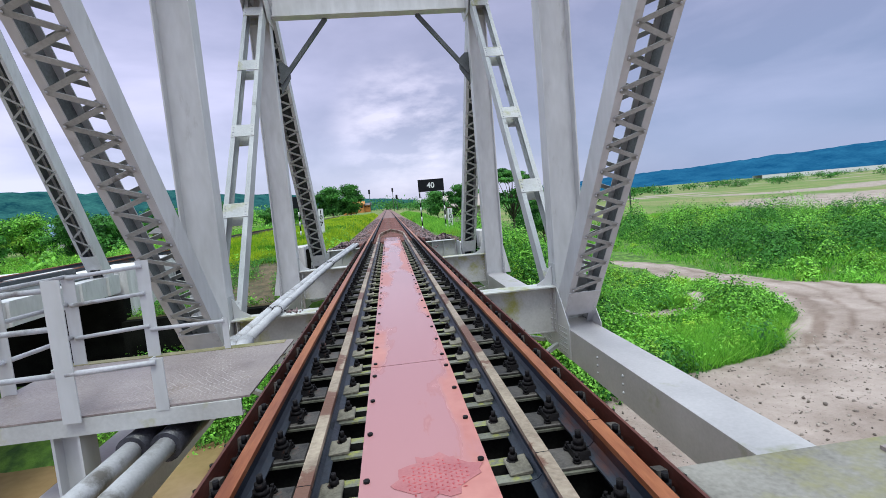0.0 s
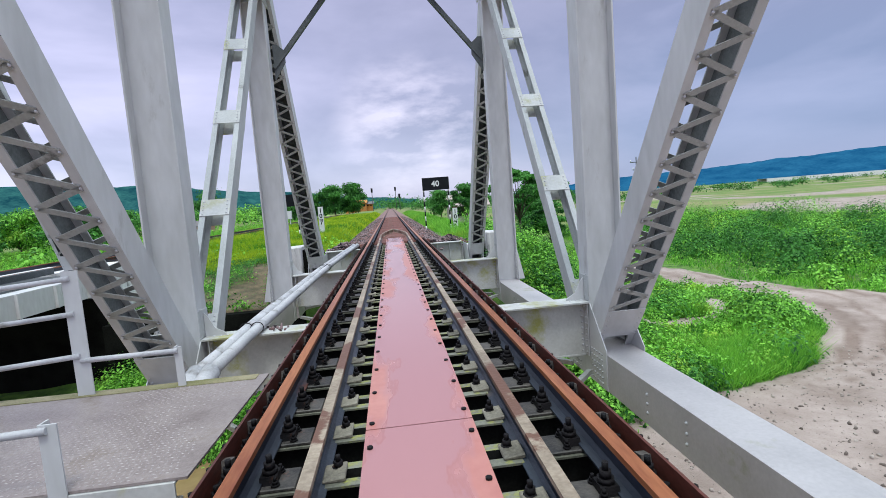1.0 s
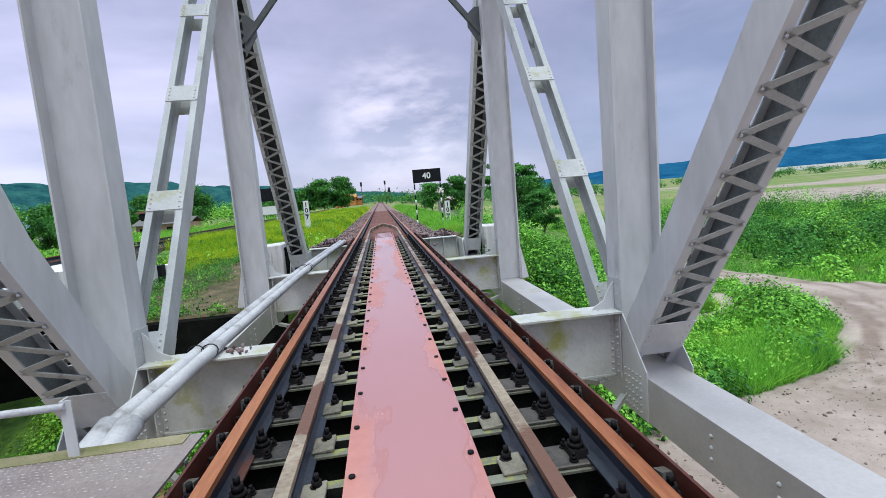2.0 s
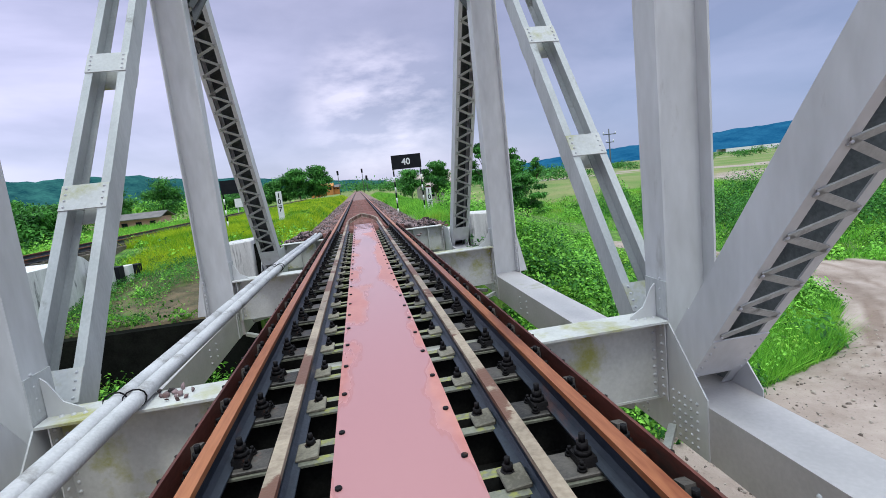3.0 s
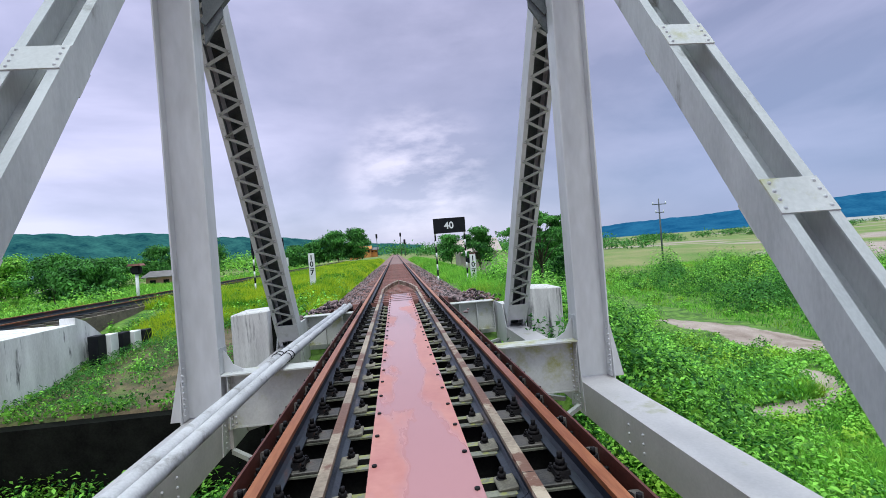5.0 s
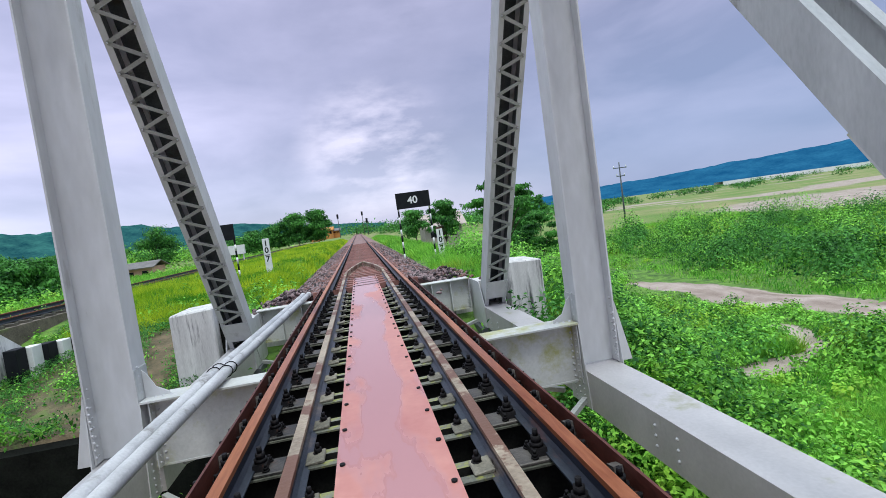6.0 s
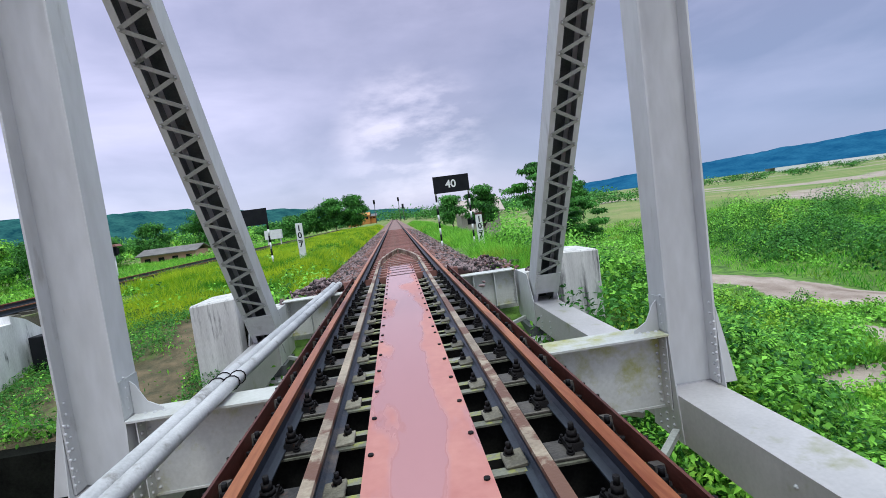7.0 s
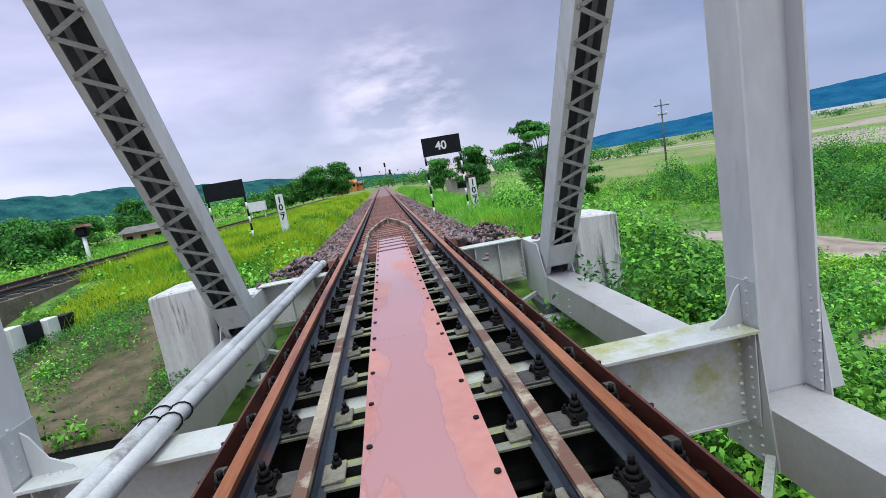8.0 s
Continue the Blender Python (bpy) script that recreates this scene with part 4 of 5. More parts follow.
    edged.inputs["B"].default_value = (0.36, 0.12, 0.105, 1)
    l.new(edged.outputs["Result"], bsdf.inputs["Base Color"])
    l.new(film.outputs["Color"], gloss.inputs["Factor"])
    l.new(rough, gloss.inputs["A"])
    gloss.inputs["B"].default_value = 0.2
    l.new(gloss.outputs["Result"], bsdf.inputs["Roughness"])


wet_film(WALK)
edges = [-6.0, 3.80, 13.60, 21.35]
for i, (a, b) in enumerate(zip(edges, edges[1:])):
    t = thing("walkway_plate", "wet pink-red painted steel walkway plate between the rails", "walkway plate", "walkway plates", (0, a, -0.17))
    bm = bmesh.new()
    box(bm, -0.325, 0.325, a + 0.004, b - 0.004, -0.178, -0.17 + 0.002 * (i % 2))
    part("plate", bm, WALK, t)
    for k in range(int((b - a) / 0.5) + 1):
        y = a + 0.10 + k * 0.5
        if y < b - 0.05:
            for s in (-1, 1):
                bm = bmesh.new()
                tube(bm, [(s * 0.29, y + 0.03 * s, -0.17), (s * 0.29, y + 0.03 * s, -0.157)], 0.017, 7)
                part("bolt", bm, GREASE, t)

# a worn patch where the chequer pattern shows red through the paint
RED_WORN = surface("worn_red", (0.34, 0.03, 0.04), (0.55, 0.08, 0.09), 0.4, 0.0, 6.0, 60, 0.1)
worn = thing("chequer_patch", "worn red patch of raised chequer pattern on the walkway", "worn patch", at=(0.05, 2.02, -0.168))
bm = bmesh.new()
for i in range(13):
    for k in range(9):
        cx, cy = -0.11 + 0.026 * i, 1.9 + 0.034 * k + 0.017 * (i % 2)
        if ((cx - 0.05) / 0.17) ** 2 + ((cy - 2.03) / 0.15) ** 2 + 0.35 * math.sin(i * 2.1 + k) < 0.95:
            a, w = (0.014, 0.006) if (i + k) % 2 else (0.006, 0.012)
            top = bm.verts.new((cx, cy, -0.1638))
            ring = [bm.verts.new((cx + dx, cy + dy, -0.1668)) for dx, dy in ((a, 0), (0, w), (-a, 0), (0, -w))]
            for j in range(4):
                bm.faces.new((ring[j], ring[(j + 1) % 4], top))
tagged(part("lozenges", bm, RED_WORN, worn), kind="stuff")
RED_FILM = surface("worn_red_film", (0.38, 0.12, 0.13), (0.48, 0.19, 0.19), 0.2, 0.0, 6.0, 60, 0.1)
bm = bmesh.new()
prism(bm, [(0.05 + (0.19 + 0.035 * math.sin(a * 1.7) + 0.03 * math.sin(a * 0.9 + 1)) * math.cos(a * math.pi / 14), 2.05 + (0.19 + 0.03 * math.sin(a * 2.3)) * math.sin(a * math.pi / 14)) for a in range(28)], "z", -0.1679, -0.1670)
part("film", bm, RED_FILM, worn)


# ---- pipes, refuge, second bridge, abutments ----
def pipe(x_off, label):
    t = thing("water_pipe", label, "pipe", "water pipes", (-1.9 + x_off, 10, -0.2))

    def px(y):
        return float(np.interp(y, [-4, 5.5, 12.64, 19.12], [-2.35, -1.9, -1.77, -1.47])) + x_off * (0.72 if y > 5 else 1.35)

    bm = bmesh.new()
    tube(bm, [(px(19.27), 19.27, -0.2), (px(12.74), 12.74, -0.2), (px(7.2), 7.2, -0.21), (px(5.55), 5.55, -0.24)], 0.06, 16)
    part("pipe_run", bm, PIPE, t)
    bm = bmesh.new()
    tube(bm, [(px(5.55), 5.55, -0.24), (px(5.3), 5.3, -0.30), (px(5.05), 5.05, -0.42), (px(4.6), 4.6, -0.46), (px(3.9), 3.9, -0.46)], 0.085, 16)
    part("bend", bm, PIPE, t)
    bm = bmesh.new()
    tube(bm, [(px(4.3), 4.3, -0.46), (px(4.0), 4.0, -0.47), (px(3.8), 3.8, -0.475), (px(3.48), 3.48, -0.48)], [0.10, 0.118, 0.108, 0.116], 14)
    part("wrapped_joint", bm, PIPE_WRAP, t, "black wrapped pipe joint")
    bm = bmesh.new()
    tube(bm, [(px(4.0), 4.0, -0.47), (px(0.0) , 0.0, -0.5), (px(-4.0), -4.0, -0.5)], 0.075, 16)
    part("pipe_run", bm, PIPE, t)
    for y in (12.84, 13.0, 7.02):
        bm = bmesh.new()
        tube(bm, [(px(y) + 0.07 * math.cos(k * 0.5236), y + 0.03 * math.cos(k * 0.5236), -0.2 + 0.07 * math.sin(k * 0.5236)) for k in range(13)], 0.006, 6)
        part("wire_hoop", bm, GREASE, t, "dark wire hoop")
    bm = bmesh.new()
    tube(bm, [(px(19.12), 19.12, -0.2), (px(19.3), 19.3, -0.2)], 0.07, 16)
    part("end_socket", bm, PIPE, t)


pipe(-0.09, "white-painted water pipe lying across the bridge girders")
pipe(0.09, "white-painted water pipe lying across the bridge girders")

refuge = thing("refuge_platform", "railed steel refuge platform with a worn grey deck", "platform", at=(-2.3, 4.3, -0.2))
bm = bmesh.new()
prism(bm, [(-3.45, 3.5), (-1.24, 3.52), (-1.2, 5.1), (-3.5, 5.1)], "z", -0.185, -0.17)
part("deck", bm, DECK, refuge, "worn grey chequered deck plate")
bm = bmesh.new()
for i in range(60):
    for k in range(44):
        cx, cy = -3.35 + 0.034 * i + 0.012 * math.sin(k), 3.55 + 0.034 * k
        if math.sin(cx * 4.1) + math.sin(cy * 5.3 + cx * 2) + 0.6 * math.sin(i * 12.9 + k * 78.2) < 0.35:
            a, w = (0.013, 0.005) if (i + k) % 2 else (0.005, 0.013)
            top = bm.verts.new((cx, cy, -0.1665))
            ring = [bm.verts.new((cx + dx, cy + dy, -0.1705)) for dx, dy in ((a, 0), (0, w), (-a, 0), (0, -w))]
            for j in range(4):
                bm.faces.new((ring[j], ring[(j + 1) % 4], top))
tagged(part("chequer_relief", bm, DECK_RELIEF, refuge), kind="stuff")
for y0, y1 in ((4.98, 5.098),):
    bm = bmesh.new()
    box(bm, -3.5, -1.28, y0, y1, -0.169, -0.164)
    part("toe_edge", bm, MOSSY, refuge)
for y0 in (3.5, 5.0):
    bm = bmesh.new()
    prism(bm, [(y0, -0.315), (y0 + 0.08, -0.315), (y0 + 0.08, -0.303), (y0 + 0.012, -0.303), (y0 + 0.012, -0.2), (y0 + 0.08, -0.2), (y0 + 0.08, -0.188), (y0, -0.188)], "x", -3.6, -1.3)
    part("deck_beam", bm, PAINT_OLD, refuge)
bm = bmesh.new()
box(bm, -2.68, -2.66, 3.52, 3.72, -0.86, -0.316)
box(bm, -2.66, -2.50, 3.61, 3.63, -0.86, -0.316)
box(bm, -2.50, -2.48, 3.52, 3.72, -0.86, -0.316)
part("bracket_leg", bm, PAINT, refuge)


def rail_post(x, y, top, w=0.125):
    bm = bmesh.new()
    prism(bm, [(x - w / 2, -0.2), (x + w / 2, -0.2), (x + w / 2, top), (x - w / 2, top)], "y", y - 0.005, y + 0.005)
    prism(bm, [(x - w / 2, -0.2), (x - w / 2 + 0.01, -0.2), (x - w / 2 + 0.01, top), (x - w / 2, top)], "y", y + 0.005, y + 0.07)
    part("rail_post", bm, PAINT, refuge)


for x, y, top in ((-2.47, 3.46, 0.85), (-3.5, 3.46, 0.85), (-3.32, 5.02, 0.76), (-2.6, 5.02, 0.84), (-3.45, 4.25, 0.80)):
    rail_post(x, y, top)
rail_post(-1.86, 3.5, 0.2, 0.09)
rail_post(-1.86, 5.0, 0.16, 0.06)


def hand_rail(*pts):
    bm = bmesh.new()
    tube(bm, pts, 0.021, 10)
    part("hand_rail", bm, PIPE, refuge)


for z in (0.78, 0.5, 0.16):
    hand_rail((-4.0, 3.48, z - 0.02), (-2.47, 3.48, z))
    hand_rail((-3.32, 5.01, z - 0.05), (-2.6, 5.01, z))
    hand_rail((-3.45, 3.48, z - 0.04), (-3.45, 4.25, z - 0.04), (-3.36, 5.01, z - 0.04))
hand_rail((-2.47, 3.47, 0.16), (-1.86, 3.49, 0.17))
hand_rail((-2.6, 5.01, 0.12), (-1.86, 4.99, 0.13))

SLAB = surface("mossy_slab", (0.14, 0.13, 0.115), (0.30, 0.28, 0.255), 0.7, 0.0, 2.5, 40, 0.2, (0.25, 0.235, 0.07), 2.2, 0.52, spot_w=0.2)
right = thing("side_slab", "pale mossy steel slab beside the sleeper ends", "slab", at=(2.3, 1.6, -0.2))
bm = bmesh.new()
box(bm, 1.16, 3.6, 0.95, 1.83, -0.26, -0.17)
bmesh.ops.bevel(bm, geom=list(bm.edges), offset=0.012, segments=1, affect="EDGES")
part("slab_plate", bm, SLAB, right)
bm = bmesh.new()
box(bm, 2.12, 2.75, 1.33, 1.72, -0.168, -0.15)
part("hatch_plate", bm, DECK, right)

second = thing("parallel_bridge", "silver-grey truss bridge of the neighbouring track", "bridge", at=(-11.8, 10, -1))
for xm in (-9.25, -14.4):
    laced(second, "end_post", (xm, 16.35, -0.45), (xm, 12.75, 6.8), -1, True, bars=xm > -10, step=0.3, mat=PAINT)
    bm = bmesh.new()
    box(bm, xm - 0.25, xm + 0.25, -8, 16.7, -0.85, -0.25)
    part("bottom_chord", bm, PAINT, second)
    for k in range(18):
        bm = bmesh.new()
        box(bm, xm + 0.252, xm + 0.33, -7 + k * 1.35, -6.94 + k * 1.35, -0.84, -0.26)
        part("stiffener", bm, PAINT, second)
for xs in (-10.4, -13.2):
    bm = bmesh.new()
    box(bm, xs - 0.06, xs + 0.06, -8, 16.8, -0.12, 0.06)
    part("edge_angle", bm, PAINT_DARK, second)
bm = bmesh.new()
box(bm, -14.2, -9.5, -8, 16.8, -0.6, -0.2)
part("floor", bm, PAINT_DARK, second)

# abutments
ab = thing("abutment", "pale concrete bridge abutment with black water stains", "abutment", at=(0, 20, -3), kind="structure")
bm = bmesh.new()
box(bm, -3.1, 3.1, 18.87, 19.62, -5.0, -0.48)
part("ballast_wall", bm, CONCRETE, ab)
bm = bmesh.new()
box(bm, -3.3, 3.3, 17.02, 18.87, -5.0, -1.52)
part("bearing_shelf", bm, CONCRETE, ab)
for s in (-1, 1):
    bm = bmesh.new()
    prism(bm, [(s * 3.18, -5.0), (s * 3.18, 0.02), (s * 4.03, -0.03), (s * 4.05, -5.0)], "y", 17.7, 18.9)
    bmesh.ops.bevel(bm, geom=list(bm.edges), offset=0.03, segments=1, affect="EDGES")
    part("corner_block", bm, CONCRETE, ab)
    # black filler for the shade in the gap beside the corner block
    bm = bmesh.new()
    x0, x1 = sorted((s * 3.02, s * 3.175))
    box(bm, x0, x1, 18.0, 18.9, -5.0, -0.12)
    part("recess_shade", bm, CONCRETE_DARK, ab, "abutment recess painted black for its shade")
    bm = bmesh.new()
    box(bm, s * 2.65 - 0.3, s * 2.65 + 0.3, N3 - 0.5, N3 + 0.3, -1.52, -1.33)
    part("bearing", bm, PAINT_DARK, ab)
# retaining wall that carries the left slope, black from stain and painted-in shade
rw = tagged(raw("retaining_wall", [(x, y, z) for x in (-8.84, -3.0) for y in (16.15, 16.55) for z in (-5.0, -1.76)], [(0, 1, 3, 2), (4, 6, 7, 5), (0, 4, 5, 1), (2, 3, 7, 6), (0, 2, 6, 4), (1, 5, 7, 3)], CONCRETE_DARK), "black stained and shaded masonry retaining wall under the grassy slope", "wall", kind="structure")
ab2 = thing("abutment", "whitewashed concrete abutment of the neighbouring bridge with dark streaks", "abutment", at=(-12, 19, -3), kind="structure")
bm = bmesh.new()
box(bm, -15.2, -8.86, 16.9, 20.05, -5.0, -0.12)
part("abutment_body", bm, WHITEWASH, ab2)
# deep shade under the neighbouring bridge, painted as a black front
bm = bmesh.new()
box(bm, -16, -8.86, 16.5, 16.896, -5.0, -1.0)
part("front_face", bm, CONCRETE_DARK, ab2, "abutment front painted black for the shade under the bridge")
bm = bmesh.new()
prism(bm, [(20.05, -5.0), (20.05, 0.06), (20.5, -0.1), (21.8, -1.0), (23.2, -2.6), (23.2, -5.0)], "x", -9.3, -8.9)
part("wing_wall", bm, WHITEWASH, ab2)
stripe = thing("striped_parapet", "low parapet painted in black and white blocks", "parapet", at=(-8.4, 21, -1.2))
for k in range(5):
    bm = bmesh.new()
    y = 20.2 + k * 0.4
    box(bm, -8.72 + 0.12 * k, -8.44 + 0.12 * k, y, y + 0.392, -2.6, -0.52 - 0.03 * k)
    bmesh.ops.bevel(bm, geom=list(bm.edges), offset=0.015, segments=1, affect="EDGES")
    part("block", bm, BLACK if k % 2 == 0 else WHITE, stripe)

# ---- ballasted track beyond the bridge ----
sl = thing("track_sleeper", "rusty sleeper bedded in reddish ballast", "sleeper", "ballasted sleepers")
bm = bmesh.new()
prism(bm, [(-0.125, -0.30), (0.125, -0.30), (0.10, -0.17), (-0.10, -0.17)], "x", -1.3, 1.3)
part("sleeper_body", bm, SLEEPER_RED, sl)
for s in (-1, 1):
    bm = bmesh.new()
    box(bm, s * R - 0.13, s * R + 0.13, -0.08, 0.08, -0.17, -0.156)
    bolt(bm, s * R + 0.1, 0, -0.156, 0.016, 0.05)
    bolt(bm, s * R - 0.1, 0, -0.156, 0.016, 0.05)
    part("rail_clip", bm, GREASE, sl)
sl.matrix_basis = Matrix.Translation((0, 19.3, 0))
for k in range(1, 75):
    copy_thing(sl, Matrix.Translation((0, 19.3 + 0.56 * k, 0)))

BED = surface("ballast_bed", (0.12, 0.065, 0.065), (0.32, 0.19, 0.18), 0.85, 0.0, 2.5, 22.0, 0.9, (0.22, 0.18, 0.17), 1.2, 0.56)

BED_DARK = surface("old_ballast", (0.06, 0.045, 0.035), (0.17, 0.14, 0.11), 0.9, 0.0, 2.5, 22.0, 0.9, (0.10, 0.14, 0.03), 0.8, 0.54)


def bed(name, x, z, y0, y1, label, w=2.7, mat=None):
    bm = bmesh.new()
    prism(bm, [(x - w, z - 0.75), (x - 1.45, z - 0.23), (x + 1.45, z - 0.23), (x + w, z - 0.75), (x + w, z - 1.4), (x - w, z - 1.4)], "y", y0, y1)
    return tagged(part(name, bm, mat or BED), label, "ballast", kind="structure")


bed("ballast_bed", 0, 0, 19.64, 460, "reddish ballast bed under the railway track")
bed("ballast_bed", -11.8, 0.0, 20.05, 130, "dark ballast bed under the neighbouring railway track", 1.5, BED_DARK)
for s in (-1, 1):
    rail("running_rail", "rusty rail of the neighbouring railway track", -11.8 + s * R, -8.0, 130, 0.02, RAIL_WEB, RUST)
sl2 = thing("track_sleeper", "dark rusty sleeper of the neighbouring track", "sleeper", "neighbouring sleepers", (-11.8, 20.6, 0))
bm = bmesh.new()
box(bm, -13.1, -10.5, 20.5, 20.72, -0.3, -0.15)
part("sleeper_body", bm, SLEEPER_OLD, sl2)
for k in range(1, 60):
    copy_thing(sl2, Matrix.Translation((-11.8, 20.6 + 0.62 * k, 0)))


def stones(name, xs, ys, zs, sizes, label):
    """Many broken stones in one mesh."""
    t = (1 + 5 ** 0.5) / 2
    base = np.array([(-1, t, 0), (1, t, 0), (-1, -t, 0), (1, -t, 0), (0, -1, t), (0, 1, t), (0, -1, -t), (0, 1, -t), (t, 0, -1), (t, 0, 1), (-t, 0, -1), (-t, 0, 1)]) / 1.9
    tri = np.array([(0, 11, 5), (0, 5, 1), (0, 1, 7), (0, 7, 10), (0, 10, 11), (1, 5, 9), (5, 11, 4), (11, 10, 2), (10, 7, 6), (7, 1, 8), (3, 9, 4), (3, 4, 2), (3, 2, 6), (3, 6, 8), (3, 8, 9), (4, 9, 5), (2, 4, 11), (6, 2, 10), (8, 6, 7), (9, 8, 1)])
    n = len(xs)
    sh = base[None] * (1 + rng.uniform(-0.42, 0.42, (n, 12, 1))) * (sizes[:, None, None] * rng.uniform(0.6, 1.2, (n, 1, 3)))
    a = rng.uniform(0, 6.28, n)
    c, s = np.cos(a)[:, None], np.sin(a)[:, None]
    v = np.stack([sh[..., 0] * c - sh[..., 1] * s, sh[..., 0] * s + sh[..., 1] * c, sh[..., 2]], -1) + np.stack([xs, ys, zs], -1)[:, None]
    f = (tri[None] + (np.arange(n) * 12)[:, None, None]).reshape(-1, 3)
    return tagged(fast_mesh(name, v.reshape(-1, 3), f, STONE), label, "ballast", kind="stuff")


n = 24000
u = rng.uniform(0, 1, n) ** 1.7
by = 19.45 + u * 40
bx = rng.uniform(-2.9, 2.9, n)
keep = np.abs(np.abs(bx) - R) > 0.1
bx, by = bx[keep], by[keep]
bz = np.where(np.abs(bx) < 1.45, -0.215, -0.23 - (np.abs(bx) - 1.45) * 0.416)
keep = ~((np.abs(bx) < 0.75) & (by < 21.35))
bx, by, bz = bx[keep], by[keep], bz[keep]
tagged(stones("ballast_stones", bx, by, bz, rng.uniform(0.025, 0.06, len(bx)) * np.where(np.abs(bx) < 0.8, 0.7, 1.25), "loose reddish-grey broken ballast stones"), kind="stuff")
stones("dropped_stones", rng.uniform(-1.75, -1.45, 12), rng.uniform(7.05, 7.3, 12), np.full(12, -0.265), rng.uniform(0.015, 0.035, 12), "small loose stones lying on a cross girder")
sx, sy = rng.uniform(4, 20, 5200), rng.uniform(3.0, 15, 5200)
ok = sand_share(sx, sy) > 0.8
sx, sy = sx[ok], sy[ok]
PEBBLE = surface("pebble", (0.13, 0.10, 0.085), (0.40, 0.34, 0.30), 0.8, 0.0, 4.0, 30, 0.3, island=1.0, vary=0.5)
pebbles = stones("river_stones", sx, sy, ground_height(sx, sy) + 0.004, rng.uniform(0.05, 1, len(sx)) ** 4 * 0.045 + 0.012, "scattered pebbles on the bare sand")
pebbles.data.materials[0] = PEBBLE


# ---- signs, posts, signal, pole ----
def lettering(text, size, m, material, parent, depth=0.006):
    cu = bpy.data.curves.new("text", "FONT")
    cu.body, cu.size, cu.extrude, cu.align_x, cu.align_y, cu.offset = text, size, depth / 2, "CENTER", "CENTER", size * 0.022
    tmp = bpy.data.objects.new("tmp", cu)
    scene.collection.objects.link(tmp)
    me = bpy.data.meshes.new_from_object(tmp.evaluated_get(bpy.context.evaluated_depsgraph_get()))
    bpy.data.objects.remove(tmp)
    me.transform(m)
    me.materials.clear()
    me.materials.append(material)
    ob = new("lettering", me)
    ob.parent = parent
    ob.matrix_parent_inverse = parent.matrix_basis.inverted()
    return ob


FACE = pose(0, 0, 0, 90, 0, 0)


def striped_leg(t, x, y, z0, z1, r=0.04):
    k = 0
    z = z0
    while z < z1 - 0.01:
        bm = bmesh.new()
        e = min(z + 0.28, z1)
        tube(bm, [(x, y, z), (x, y, e)], r, 10)
        part("leg_band", bm, WHITE if k % 2 else BLACK, t)
        z, k = e, k + 1


def speed_board(x0, x1, y, z0, z1, foot, text, label):
    t = thing("speed_board", label, "sign", "speed boards", ((x0 + x1) / 2, y, foot))
    bm = bmesh.new()
    box(bm, x0, x1, y - 0.012, y + 0.012, z0, z1)
    part("panel", bm, BLACK, t)
    for x in (x0 + 0.06, x1 - 0.06):
        striped_leg(t, x, y + 0.055, foot, z1 - 0.05)
    if text:
        lettering(text, 0.46, Matrix.Translation(((x0 + x1) / 2 - 0.02, y - 0.015, (z0 + z1) / 2 - 0.01)) @ FACE, WHITE, t)


speed_board(1.88, 3.44, 29.3, 1.9, 2.63, -0.7, "40", "black speed restriction board with white figures on striped legs")
speed_board(-6.72, -5.22, 29.3, 1.56, 2.24, -0.9, "", "plain black back of a speed board on striped legs")


def distance_post(x, y, foot, top, red):
    t = thing("distance_post", "white kilometre post with black stacked figures", "post", "kilometre posts", (x, y, foot))
    bm = bmesh.new()
    box(bm, x - 0.14, x + 0.14, y - 0.05, y + 0.05, foot, top)
    bmesh.ops.bevel(bm, geom=list(bm.edges), offset=0.012, segments=1, affect="EDGES")
    part("slab", bm, WHITE, t)
    if red:
        bm = bmesh.new()
        box(bm, x - 0.145, x + 0.145, y - 0.055, y + 0.055, top, top + 0.06)
        part("cap", bm, RED_IRON, t, "red painted top")
    h = top - 0.22
    for k, c in enumerate("10"):
        lettering(c, 0.34, Matrix.Translation((x, y - 0.053, h - 0.30 * k)) @ FACE, BLACK, t)
    bm = bmesh.new()
    box(bm, x - 0.10, x + 0.10, y - 0.058, y - 0.051, h - 0.52, h - 0.49)
    part("bar", bm, BLACK, t)
    lettering("7", 0.34, Matrix.Translation((x, y - 0.053, h - 0.69)) @ FACE, BLACK, t)


distance_post(3.66, 29.2, -0.8, 0.80, True)
distance_post(-4.02, 29.4, -0.6, 1.42, False)

t = thing("signal_box", "small white relay box beside the neighbouring track", "box", at=(-12.4, 60, -0.8))
bm = bmesh.new()
box(bm, -13.4, -11.7, 60, 60.5, 0.55, 1.5)
part("cabinet", bm, WHITE, t)
for x in (-13.2, -11.9):
    bm = bmesh.new()
    box(bm, x - 0.05, x + 0.05, 60.2, 60.3, -0.9, 0.55)
    part("leg", bm, WHITE, t)

t = thing("shunt_signal", "short white signal post with a dark red-topped lamp head", "signal", at=(-15.4, 36.4, -0.9))
bm = bmesh.new()
tube(bm, [(-15.4, 36.4, -0.9), (-15.4, 36.4, 1.05)], 0.09, 12)
part("post", bm, WHITE, t)
bm = bmesh.new()
tube(bm, [(-15.4, 36.4, -0.9), (-15.4, 36.4, -0.55)], 0.10, 12)
part("post_foot", bm, BLACK, t)
bm = bmesh.new()
box(bm, -15.68, -15.12, 36.2, 36.6, 1.05, 1.55)
bmesh.ops.bevel(bm, geom=list(bm.edges), offset=0.08, segments=2, affect="EDGES")
part("lamp_head", bm, BLACK, t)
bm = bmesh.new()
